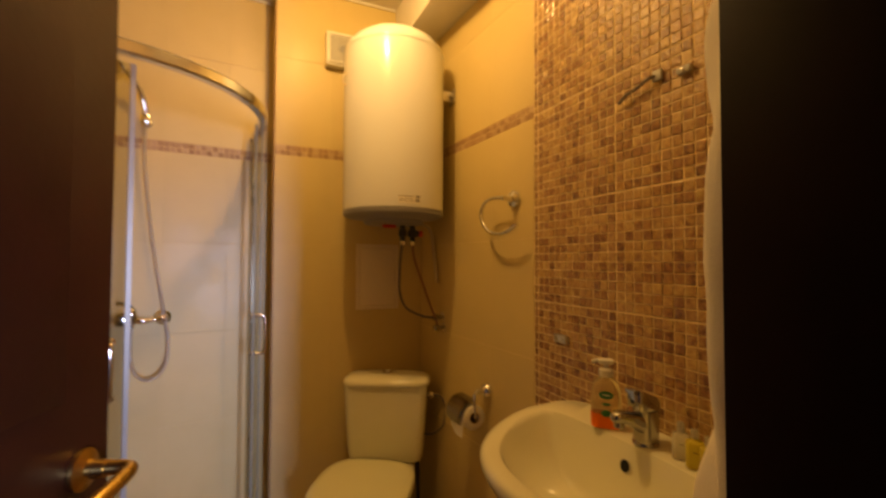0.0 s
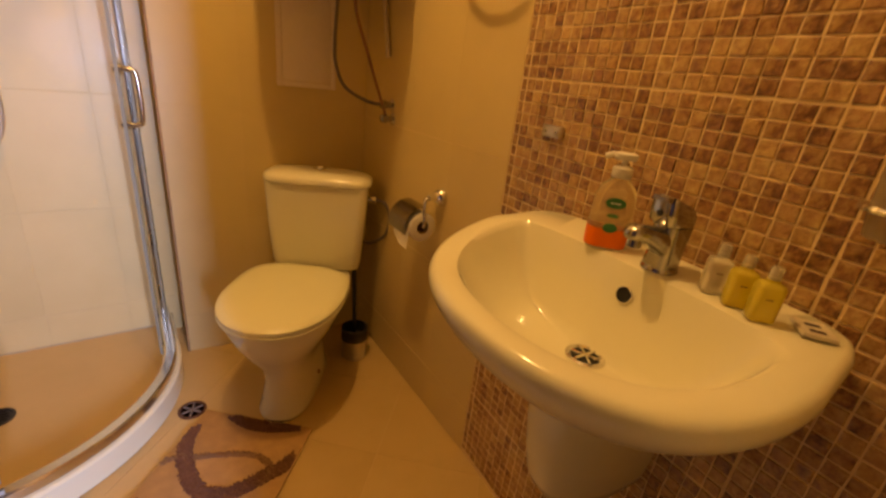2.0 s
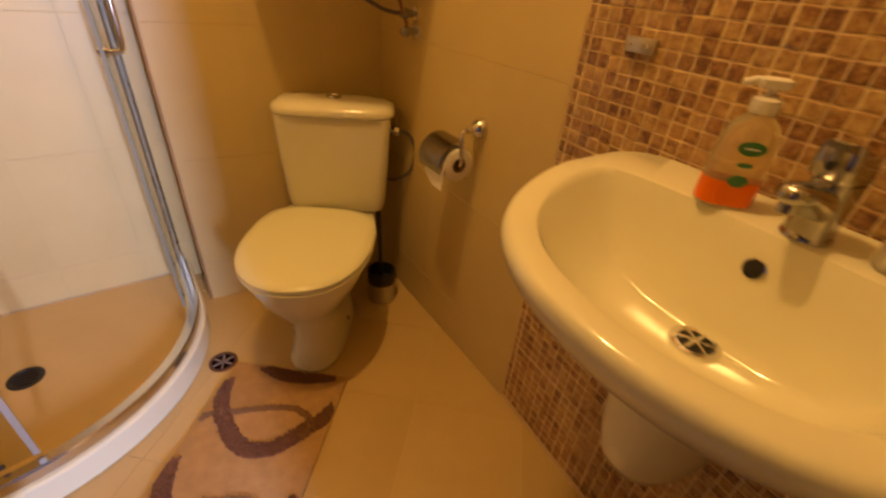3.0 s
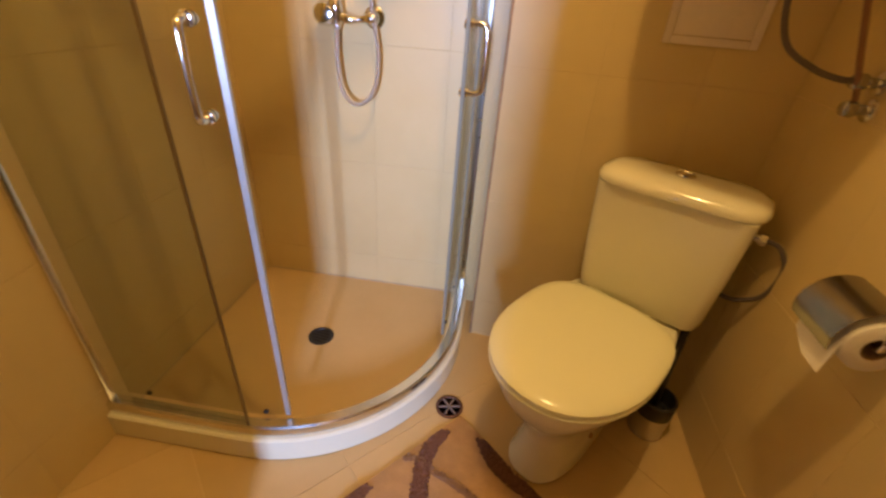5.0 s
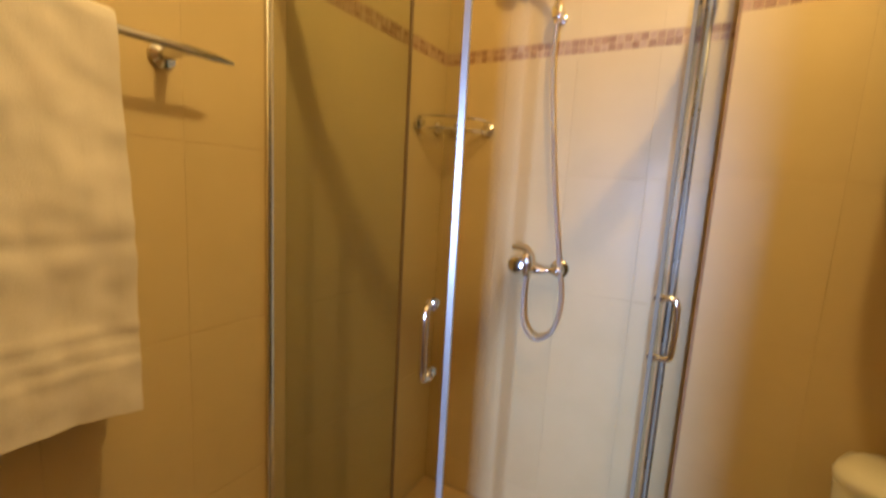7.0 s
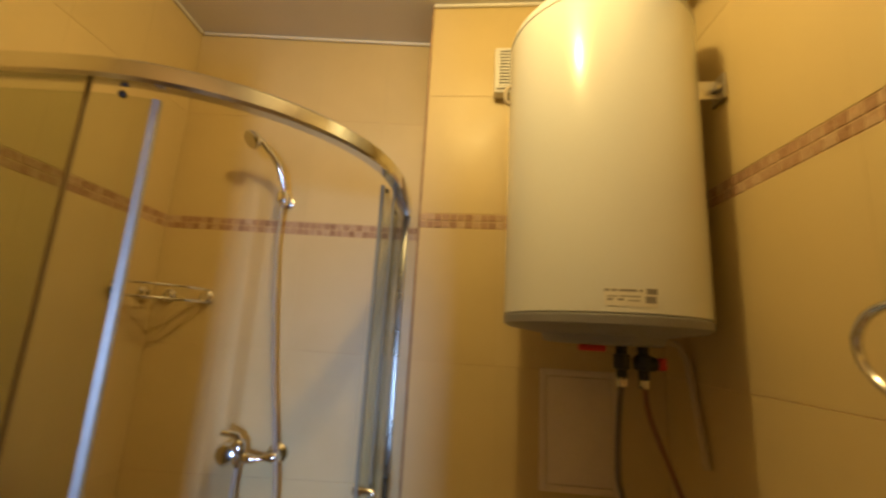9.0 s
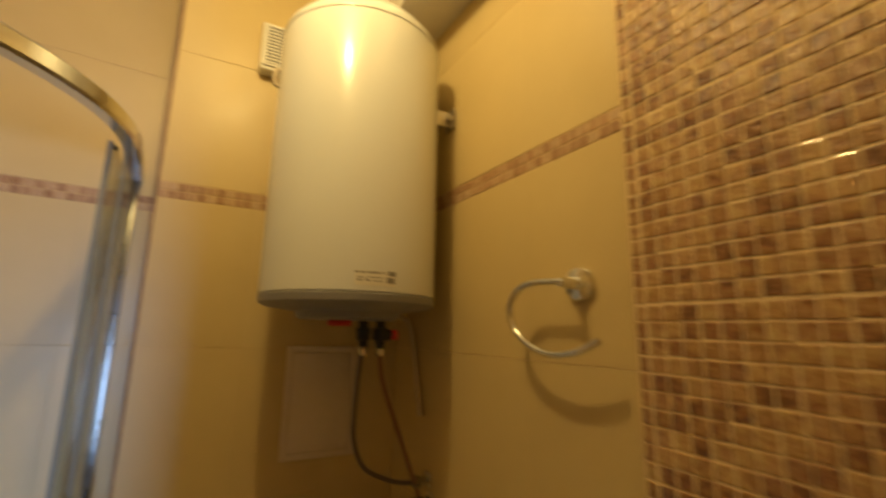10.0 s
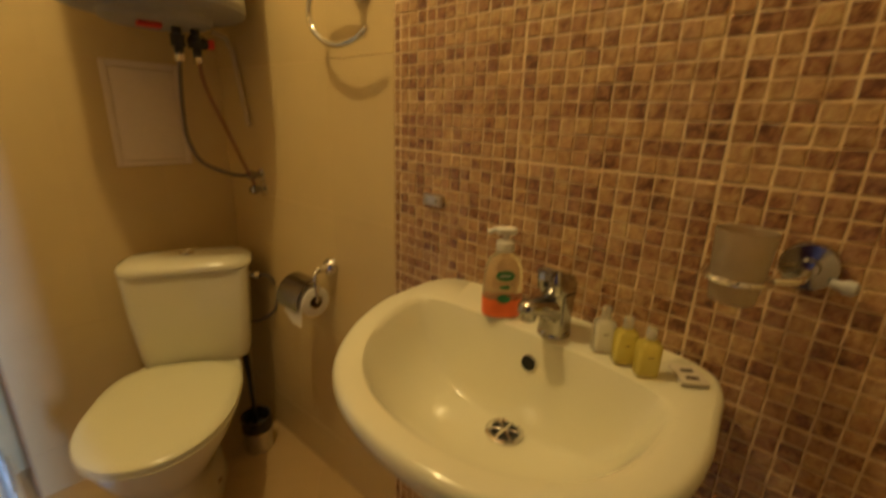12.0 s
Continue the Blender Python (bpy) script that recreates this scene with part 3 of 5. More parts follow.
# ---- toilet ----
def toilet():
    ob = thing("toilet", pose(-0.277, -0.155, 0, 0, 0, -25.5), "white close-coupled toilet with closed seat, set askew in the corner", "toilet")
    bm = B()
    rings = []
    for z, cy, af, ab, b, n in ((0.0, -0.24, 0.195, 0.20, 0.090, 2.6), (0.012, -0.24, 0.20, 0.205, 0.094, 2.6), (0.05, -0.24, 0.185, 0.20, 0.083, 2.5),
                                (0.13, -0.24, 0.170, 0.205, 0.077, 2.4), (0.20, -0.25, 0.18, 0.22, 0.086, 2.4), (0.27, -0.27, 0.215, 0.25, 0.125, 2.3),
                                (0.33, -0.285, 0.235, 0.28, 0.158, 2.2), (0.375, -0.295, 0.24, 0.35, 0.176, 2.2), (0.395, -0.295, 0.242, 0.355, 0.178, 2.2),
                                (0.402, -0.295, 0.236, 0.35, 0.172, 2.2)):
        rings.append(oval(0, cy, z, af, ab, b, n, 3.2))
    K = pose(-0.025, -0.005, 0, 0, 0, -5)
    rings = [[K @ Vector(p) for p in r] for r in rings]
    part("bowl", loft(bm, rings), M_CERAMIC, ob, "white ceramic pedestal bowl")
    for sx in (-1, 1):
        part("bolt_cap", lathe(B(), [(0.009, 0), (0.008, 0.005), (0.003, 0.008)], 12, K @ axis_to((sx * 0.083, -0.22, 0.055), (sx, 0, 0.2))), M_CARD, ob, "brownish floor bolt cap")
    bm = B()
    loft(bm, [oval(0, -0.30, z, a, 0.205 * a / 0.245, b, 2.15, 3.4) for z, a, b in ((0.403, 0.246, 0.184), (0.406, 0.253, 0.192), (0.414, 0.255, 0.194), (0.418, 0.251, 0.190))])
    part("seat", bm, M_SEAT, ob).matrix_local = K
    bm = B()
    loft(bm, [oval(0, -0.30, z, a, 0.205 * a / 0.245, b, 2.15, 3.4) for z, a, b in ((0.4185, 0.248, 0.187), (0.422, 0.254, 0.193), (0.431, 0.254, 0.193), (0.438, 0.246, 0.185), (0.441, 0.222, 0.162), (0.443, 0.12, 0.08))])
    part("seat_lid", bm, M_SEAT, ob).matrix_local = K
    for x in (-0.075, 0.075):
        part("hinge", lathe(B(), [(0.013, -0.016), (0.015, -0.01), (0.015, 0.01), (0.013, 0.016)], 14, axis_to((x, -0.092, 0.417), (1, 0, 0))), M_SEAT, ob).matrix_local = K
    bm = B()
    loft(bm, [rrect(w, d, z, r, 5, 0, cy) for z, w, d, r, cy in ((0.402, 0.26, 0.13, 0.04, 0.012), (0.415, 0.315, 0.155, 0.035, 0.004), (0.45, 0.332, 0.165, 0.035, 0), (0.60, 0.352, 0.172, 0.03, 0), (0.742, 0.366, 0.176, 0.028, 0))])
    part("cistern", bm, M_CERAMIC, ob, "white ceramic cistern")
    bm = B()
    loft(bm, [rrect(w, d, z, r, 6) for z, w, d, r in ((0.7425, 0.368, 0.178, 0.05), (0.746, 0.386, 0.196, 0.07), (0.756, 0.390, 0.200, 0.075), (0.768, 0.378, 0.190, 0.075), (0.778, 0.335, 0.155, 0.065), (0.783, 0.22, 0.08, 0.035))])
    part("cistern_lid", bm, M_CERAMIC, ob, "domed ceramic cistern lid")
    part("flush_button", lathe(B(), [(0.024, 0.780), (0.024, 0.787), (0.02, 0.790), (0.019, 0.788), (0.0005, 0.789)], 24), M_CHROME, ob, "chrome flush button")


toilet()


def supply():
    ob = thing("toilet_supply_hose", pose(0, 0, 0), "chrome angle valve and flexible hose feeding the cistern", "supply hose")
    R = pose(-0.277, -0.155, 0, 0, 0, -25.5)
    a = R @ Vector((0.180, 0.02, 0.68))
    b = R @ Vector((0.205, 0.02, 0.68))
    bm = B()
    tube(bm, [a, b], 0.011, 12)
    lathe(bm, [(0.015, 0), (0.015, 0.014)], 6, axis_to(b - (b - a) * 0.4, b - a))
    part("fitting", bm, M_TAP, ob)
    part("hose", tube(B(), spline([b, b + Vector((0.03, -0.022, -0.008)), b + Vector((0.05, -0.035, -0.06)), b + Vector((0.04, -0.025, -0.14)), b + Vector((0.0, 0.015, -0.185)), b + Vector((-0.035, 0.06, -0.19))], 7), 0.006, 8), M_HOSED, ob)
    e = b + Vector((-0.035, 0.06, -0.19))
    bm = B()
    tube(bm, [e, Vector((e.x, -0.001, e.z))], 0.009, 10)
    lathe(bm, [(0.02, 0), (0.019, 0.006), (0.011, 0.009)], 18, axis_to((e.x, -0.0005, e.z), (0, -1, 0)))
    part("angle_valve", bm, M_CHROME, ob)


supply()


def toilet_brush():
    ob = thing("toilet_brush", pose(-0.158, -0.258, 0) @ Matrix.Diagonal((1.0, 1.0, 0.96, 1)), "toilet brush in a round brushed steel holder", "toilet brush")
    part("holder", lathe(B(), [(0.047, 0.0), (0.051, 0.004), (0.052, 0.06), (0.052, 0.128), (0.049, 0.130), (0.048, 0.03), (0.02, 0.028)], 28), M_STEEL, ob, "brushed steel holder")
    part("collar", lathe(B(), [(0.0525, 0.092), (0.054, 0.094), (0.054, 0.148), (0.048, 0.150), (0.047, 0.096)], 28), M_BLACK, ob, "black rim")
    part("brush_head", lathe(B(), [(0.015, 0.03), (0.036, 0.04), (0.038, 0.10), (0.02, 0.118)], 20), M_BLACK, ob)
    part("brush_handle", tube(B(), [(0, 0, 0.11), (-0.003, 0.006, 0.25), (-0.006, 0.012, 0.40), (-0.006, 0.013, 0.43)], 0.008, 10, radii=[0.008, 0.008, 0.011, 0.009]), M_BLACK, ob)


toilet_brush()


M_DRAIN = mat("tarnished drain metal", (0.20, 0.15, 0.125), 0.6, vary=0.3, scale=60)
M_DRAINRIM = mat("rusty drain rim", (0.15, 0.075, 0.05), 0.45, metal=0.4, vary=0.35, scale=70)
# dark brown colour stands in for the shade below the grate
M_WELL = mat("shaded drain well", (0.085, 0.05, 0.036), 0.9, vary=0.3, scale=40)


def floor_drain():
    ob = thing("floor_drain", pose(-0.764, -0.361, 0.001), "round dark metal floor drain grate", "drain")
    part("rim", lathe(B(), [(0.044, 0), (0.044, 0.002), (0.036, 0.0035), (0.034, 0.001)], 28), M_DRAINRIM, ob)
    part("well", lathe(B(), [(0.034, 0.0), (0.034, 0.001)], 28), M_WELL, ob)
    for k in range(3):
        bm = B()
        tube(bm, [(-0.033, 0, 0.002), (0.033, 0, 0.002)], 0.0036, 6)
        bmesh.ops.rotate(bm, matrix=Matrix.Rotation(math.pi * k / 3 + 0.3, 3, "Z"), verts=bm.verts)
        part("bar", bm, M_DRAIN, ob)


floor_drain()


def bath_mat():
    w, l = 0.375, 0.62
    ux = Vector((0.306, -0.222, 0)).normalized()
    uy = Vector((-0.222, -0.306, 0)).normalized() * -1
    m = Matrix.Translation((-0.722, -0.386, 0.001)) @ Matrix((ux, uy, ux.cross(uy))).transposed().to_4x4()
    ob = thing("bath_mat", m, "beige bath rug with brown loops and arcs, on the floor tiles", "bath mat")
    part("rug_body", box(B(), (0, -l, 0), (w, 0, 0.009), 0.004), M_MAT, ob)

    def band(name, pts, half, material, z, tufts):
        """Band of pile along a curve; the dark ones are built of upright tufts."""
        P = [Vector(p) for p in spline([(a, b, 0) for a, b in pts], 12)]
        bm = B()
        inside = lambda x, y: 0.004 < x < w - 0.004 and -l + 0.004 < y < -0.004
        rings = []
        for i, p in enumerate(P):
            d = (P[min(i + 1, len(P) - 1)] - P[max(i - 1, 0)]).normalized()
            s = Vector((-d.y, d.x, 0))
            h = half * (1 + 0.12 * random.uniform(-1, 1))
            rings.append([(min(max(q.x, 0.003), w - 0.003), min(max(q.y, -l + 0.003), -0.003), zz) for q, zz in
                          ((p - s * h, 0.0085), (p - s * h * 0.85, z), (p + s * h * 0.85, z), (p + s * h, 0.0085))])
            for _ in range(tufts):
                c = p + s * random.uniform(-1.08, 1.08) * half + d * random.uniform(-0.006, 0.006)
                if not inside(c.x, c.y):
                    continue
                r, t = random.uniform(0.0022, 0.0038), random.uniform(0.0025, 0.0055)
                tip = Vector((random.uniform(-0.002, 0.002), random.uniform(-0.002, 0.002), 0))
                a0 = random.uniform(0, 2)
                lo = [bm.verts.new((c.x + r * math.cos(a0 + k * 1.2566), c.y + r * math.sin(a0 + k * 1.2566), z - 0.001)) for k in range(5)]
                hi = [bm.verts.new((v.co.x * 0.45 + c.x * 0.55 + tip.x, v.co.y * 0.45 + c.y * 0.55 + tip.y, z + t)) for v in lo]
                bm.faces.new(hi)
                for k in range(5):
                    bm.faces.new((lo[k], lo[(k + 1) % 5], hi[(k + 1) % 5], hi[k]))
        loft(bm, rings, cap=False, closed=False)
        part(name, bm, material, ob)

    loop = [(0.004, -0.075), (0.038, -0.162), (0.087, -0.227), (0.15, -0.278), (0.213, -0.287), (0.267, -0.258), (0.305, -0.212), (0.346, -0.168), (0.373, -0.12)]
    arc = [(0.003, -0.225), (0.034, -0.195), (0.096, -0.18), (0.173, -0.155), (0.25, -0.143), (0.307, -0.166), (0.327, -0.20), (0.31, -0.235)]
    for dy in (0.0, -0.27):
        band("loop", [(x, y + dy) for x, y in loop], 0.022, M_MATD, 0.0115, 9)
        band("arc", [(x, y + dy) for x, y in arc], 0.010, M_MATM, 0.0105, 3)
    band("arc", [(0.10, -0.004), (0.15, -0.024), (0.20, -0.032), (0.263, -0.026), (0.335, -0.004)], 0.021, M_MATD, 0.0115, 9)


bath_mat()


# ---- water heater and pipes ----
def water_heater():
    cx, cy, r = -0.292, -0.276, 0.215
    ob = thing("water_heater", pose(cx, cy, -0.0525) @ Matrix.Diagonal((1, 1, 1.037, 1)), "cream cylindrical electric water heater hung on brackets in the corner", "water heater")
    part("tank", lathe(B(), [(0.02, 2.252), (0.08, 2.246), (0.14, 2.228), (0.185, 2.198), (0.206, 2.168), (r, 2.14), (r, 1.502), (r - 0.004, 1.499)], 64), M_ENAMEL, ob)
    part("bottom_cap", lathe(B(), [(r - 0.004, 1.4995), (r + 0.001, 1.496), (r - 0.001, 1.482), (r - 0.016, 1.474), (r - 0.06, 1.468), (0.13, 1.464), (0.125, 1.450), (0.115, 1.446), (0.03, 1.445)], 64), M_CAP, ob, "grey domed bottom cover")
    part("top_rim", lathe(B(), [(0.198, 2.174), (0.2095, 2.167), (r + 0.001, 2.148), (r + 0.001, 2.144), (0.2, 2.155)], 64, cap=False), M_ENAMEL, ob)

    def band(z0, z1, a0, a1, rr, material, name, label=""):
        bm = B()
        rings = []
        for i in range(9):
            a = a0 + (a1 - a0) * i / 8
            rings.append([(q * math.cos(a), q * math.sin(a), z) for q, z in ((rr, z0), (rr + 0.0006, z0), (rr + 0.0006, z1), (rr, z1))])
        return part(name, loft(bm, rings), material, ob, label)
    a = radians(-103)
    lab = band(1.512, 1.542, a, a + 0.42, r + 0.0002, M_WHITEPL, "label_sticker", "small white sticker with grey print")
    for k, (o, w, z, h) in enumerate(((0.0, 0.30, 1.5365, 0.004), (0.33, 0.09, 1.533, 0.010), (0.02, 0.08, 1.527, 0.002), (0.12, 0.16, 1.5275, 0.002), (0.02, 0.05, 1.521, 0.0035),
                                      (0.1, 0.05, 1.521, 0.0035), (0.18, 0.1, 1.5205, 0.002), (0.32, 0.09, 1.518, 0.012))):
        bm = B()
        rings = []
        for i in range(5):
            q = a + o + w * i / 4
            rr = r + 0.0009
            rings.append([(rr * math.cos(q), rr * math.sin(q), z), (rr * math.cos(q), rr * math.sin(q), z + h)])
        part("print_bar", loft(bm, rings, cap=False, closed=False), M_INKG, lab)
    # red strip and thermometer on the bottom, pipe stubs
    part("red_strip", box(B(), (-0.055, -0.040, 1.432), (0.0, -0.012, 1.4455), 0.004), M_RED, ob, "red indicator lens")
    for x in (0.04, 0.085):
        part("pipe_stub", lathe(B(), [(0.012, 1.45), (0.012, 1.43), (0.018, 1.428), (0.018, 1.40), (0.012, 1.398), (0.011, 1.378)], 14, pose(x, -0.005, 0)), M_BLACK, ob)
    v = part("safety_valve", lathe(B(), [(0.012, -0.02), (0.015, -0.012), (0.015, 0.02), (0.010, 0.03)], 14, axis_to((0.085, -0.005, 1.412), (1, -0.2, 0))), M_BLACK, ob, "dark safety valve")
    part("valve_lever", box(B(), (0.112, -0.02, 1.400), (0.130, 0.004, 1.425), 0.004), M_RED, v, "red valve lever")
    # wall brackets to the right wall
    for z in (2.005,):
        bm = B()
        box(bm, (0.19, -0.062, z - 0.022), (0.252, -0.056, z + 0.022), 0.002)
        box(bm, (0.249, -0.085, z - 0.03), (0.255, -0.030, z + 0.03), 0.002)
        lathe(bm, [(0.008, 0), (0.008, 0.012)], 6, axis_to((0.249, -0.075, z), (-1, 0, 0)))
        part("bracket", bm, M_STEEL, ob, "zinc wall bracket")
    part("cable_clip", tube(B(), spline([(-0.208, -0.02, 1.995), (-0.222, -0.02, 1.998), (-0.227, -0.02, 2.015), (-0.222, -0.02, 2.036), (-0.208, -0.02, 2.04)], 5), 0.005, 8), M_DUCT, ob, "small beige loop clip")


water_heater()


def heater_hoses():
    h = thing("cold_water_hose", pose(0, 0, 0), "dark braided flexible hose looping to the wall valve", "hose")
    part("hose", tube(B(), spline([(-0.252, -0.281, 1.38), (-0.258, -0.275, 1.31), (-0.258, -0.258, 1.22), (-0.252, -0.25, 1.15), (-0.22, -0.24, 1.085), (-0.16, -0.24, 1.05), (-0.115, -0.243, 1.037), (-0.082, -0.243, 1.035)], 9), 0.0058, 10), M_HOSED, h)
    part("nut", lathe(B(), [(0.012, 0), (0.012, 0.02)], 6, pose(-0.252, -0.281, 1.362)), M_CHROME, h)
    h = thing("hot_water_hose", pose(0, 0, 0), "copper coloured flexible hose from heater to wall valve", "hose")
    part("hose", tube(B(), spline([(-0.207, -0.281, 1.38), (-0.196, -0.279, 1.30), (-0.147, -0.268, 1.18), (-0.105, -0.258, 1.08), (-0.078, -0.252, 1.02), (-0.072, -0.253, 0.997)], 8), 0.0055, 10), M_HOSER, h)
    part("nut", lathe(B(), [(0.011, 0), (0.011, 0.02)], 6, pose(-0.207, -0.281, 1.36)), M_CHROME, h)
    v = thing("wall_valve", RW @ pose(-0.001, 0.645, 1.0), "chrome angle valves on the tiled wall under the heater", "valve")
    for y, z in ((0.0, 0.035), (-0.01, -0.012)):
        part("rosette", lathe(B(), [(0.022, 0), (0.021, 0.005), (0.012, 0.009)], 20, axis_to((0, y, z), (-1, 0, 0))), M_CHROME, v)
        bm = B()
        tube(bm, [(-0.004, y, z), (-0.032, y, z)], 0.010, 12)
        lathe(bm, [(0.014, 0), (0.016, 0.006), (0.014, 0.02), (0.006, 0.022)], 10, axis_to((-0.028, y, z), (-1, -0.2, 0)))
        part("valve_body", bm, M_TAP, v)


heater_hoses()


def access_panel():
    ob = thing("access_panel", pose(-0.285, 0, 1.215), "white plastic access hatch in the tiled wall", "access panel")
    bm = B()
    for lo, hi in (((-0.106, -0.008, -0.158), (-0.088, -0.0005, 0.158)), ((0.088, -0.008, -0.158), (0.106, -0.0005, 0.158)),
                   ((-0.088, -0.008, 0.14), (0.088, -0.0005, 0.158)), ((-0.088, -0.008, -0.158), (0.088, -0.0005, -0.14))):
        box(bm, lo, hi, 0.002)
    part("frame", bm, M_PANEL, ob)
    part("hatch", box(B(), (-0.0865, -0.007, -0.1385), (0.0865, -0.0005, 0.1385), 0.0015), M_PANEL, ob)


access_panel()


def vent_fan():
    ob = thing("vent_fan", pose(-0.47, 0, 2.285), "square white extractor fan with slatted grille", "extractor fan")
    part("housing", box(B(), (-0.078, -0.045, -0.08), (0.078, -0.0005, 0.08), 0.006), M_WHITEPL, ob)
    # black plate on the closed housing, in place of shade behind the slats
    part("opening", box(B(), (-0.062, -0.0462, -0.062), (0.062, -0.0452, 0.062)), M_DARKHOLE, ob, "dark grille opening")
    for i in range(11):
        z = -0.056 + 0.0112 * i
        part("slat", box(B(), (-0.063, -0.051, z - 0.0030), (0.063, -0.0464, z + 0.0030), 0.001), M_WHITEPL, ob)
    part("hub", lathe(B(), [(0.021, 0), (0.021, 0.0012), (0.014, 0.0022)], 28, axis_to((0, -0.0505, 0), (0, -1, 0))), M_CAP, ob, "round dark fan hub")
    part("frame", loft(B(), [[(sx * q, y, sz * q) for sx, sz in ((-1, -1), (1, -1), (1, 1), (-1, 1))] for q, y in ((0.0625, -0.045), (0.069, -0.045), (0.068, -0.0525), (0.0625, -0.0525))], cap=False), M_WHITEPL, ob, smooth=False)


vent_fan()




def pipe_cover():
    ob = thing("cable_duct", pose(0, 0, 0), "slim beige plastic cable duct below the heater", "cable duct")
    part("trunk", tube(B(), [(-0.115, -0.150, 1.468), (-0.075, -0.145, 1.455), (-0.060, -0.150, 1.42), (-0.053, -0.205, 1.19)], 0.0085, 8), M_DUCT, ob)


pipe_cover()


# ---- washbasin ----
BY = -1.352   # middle of the basin along the wall


def basin_ring(scale_f, scale_s, scale_b, zf, zb, xc=-0.17, seg=72):
    """Ring of the basin's plan: rounded front, sides that draw in towards the wall, square back corners."""
    outer = scale_b > 0.15
    wide = 1.022 if outer else 1.0
    ring = []
    for i in range(seg):
        t = 2 * math.pi * i / seg
        c, s = math.cos(t), math.sin(t)
        if c < 0:
            x, e = xc + scale_f * -abs(c) ** (2 / 2.15), 2 / 2.15
        else:
            e = 2 / (8.0 if outer else 3.6)
            x = xc + scale_b * abs(c) ** e
        k = min(max((x + 0.36) / 0.28, 0), 1)
        k = k * k * (3 - 2 * k)
        draw = 1 - 0.09 * max(0.0, (x - xc) / scale_b) ** 1.5 if outer else 1.0
        ring.append((x, BY + draw * wide * scale_s * math.copysign(abs(s) ** e, s), zf + (zb - zf) * k))
    return ring


def washbasin():
    ob = thing("washbasin", pose(0, 0, 0), "white ceramic wall-hung washbasin with rounded front", "washbasin")
    rg = basin_ring
    rings = [rg(0.10, 0.115, 0.165, 0.705, 0.705), rg(0.14, 0.165, 0.166, 0.737, 0.744), rg(0.187, 0.217, 0.167, 0.773, 0.786), rg(0.221, 0.256, 0.1675, 0.806, 0.829), rg(0.238, 0.274, 0.168, 0.832, 0.859),
             rg(0.243, 0.279, 0.1685, 0.846, 0.881), rg(0.243, 0.279, 0.1685, 0.857, 0.897), rg(0.239, 0.275, 0.1675, 0.865, 0.904), rg(0.232, 0.267, 0.164, 0.8685, 0.9075),
             rg(0.209, 0.243, 0.066, 0.8685, 0.9055), rg(0.202, 0.236, 0.061, 0.8665, 0.9035), rg(0.196, 0.229, 0.057, 0.858, 0.894), rg(0.185, 0.214, 0.051, 0.833, 0.863),
             rg(0.158, 0.185, 0.034, 0.80, 0.815), rg(0.125, 0.15, 0.022, 0.772, 0.778), rg(0.08, 0.10, 0.014, 0.759, 0.760), rg(0.038, 0.04, 0.006, 0.755, 0.755)]
    part("basin", loft(B(), rings), M_CERAMIC, ob)
    d = part("drain", lathe(B(), [(0.031, 0.7545), (0.031, 0.760), (0.026, 0.7615), (0.023, 0.759)], 28, pose(-0.178, BY - 0.015, 0)), M_CHROME, ob, "chrome drain with cross grate")
    part("drain_hole", lathe(B(), [(0.0225, 0.7575), (0.0225, 0.7592)], 24, pose(-0.178, BY - 0.015, 0)), M_DARKHOLE, d)
    for k in range(3):
        bm = B()
        tube(bm, [(-0.022, 0, 0), (0.022, 0, 0)], 0.0025, 6)
        bmesh.ops.transform(bm, matrix=pose(-0.178, BY - 0.015, 0.7605, 0, 0, 60 * k), verts=bm.verts)
        part("grate_bar", bm, M_CHROME, d)
    o = part("overflow", lathe(B(), [(0.0125, 0), (0.0142, 0.0), (0.0138, 0.0022), (0.0125, 0.0026)], 22, axis_to((-0.1225, BY - 0.015, 0.859), (-1, 0, 0.2)), cap=False), M_CHROME, ob, "chrome-rimmed overflow hole")
    part("overflow_hole", lathe(B(), [(0.0128, 0), (0.0128, 0.0018)], 22, axis_to((-0.1225, BY - 0.015, 0.859), (-1, 0, 0.2))), M_DARKHOLE, o)
    # half pedestal under it
    p = thing("half_pedestal", pose(0, 0, 0), "white ceramic half pedestal under the washbasin", "pedestal")
    rings = []
    for z, dd, w in ((0.752, 0.235, 0.098), (0.70, 0.235, 0.096), (0.62, 0.226, 0.092), (0.54, 0.214, 0.087), (0.48, 0.20, 0.081), (0.45, 0.185, 0.074), (0.438, 0.16, 0.062)):
        ring = []
        for i in range(21):
            t = -math.pi / 2 + math.pi * i / 20
            ring.append((-0.001 - dd * abs(math.cos(t)) ** 0.75, BY + w * math.copysign(abs(math.sin(t)) ** 0.8, math.sin(t)), z))
        rings.append(ring)
    part("shroud", loft(B(), rings), M_CERAMIC, p)


washbasin()


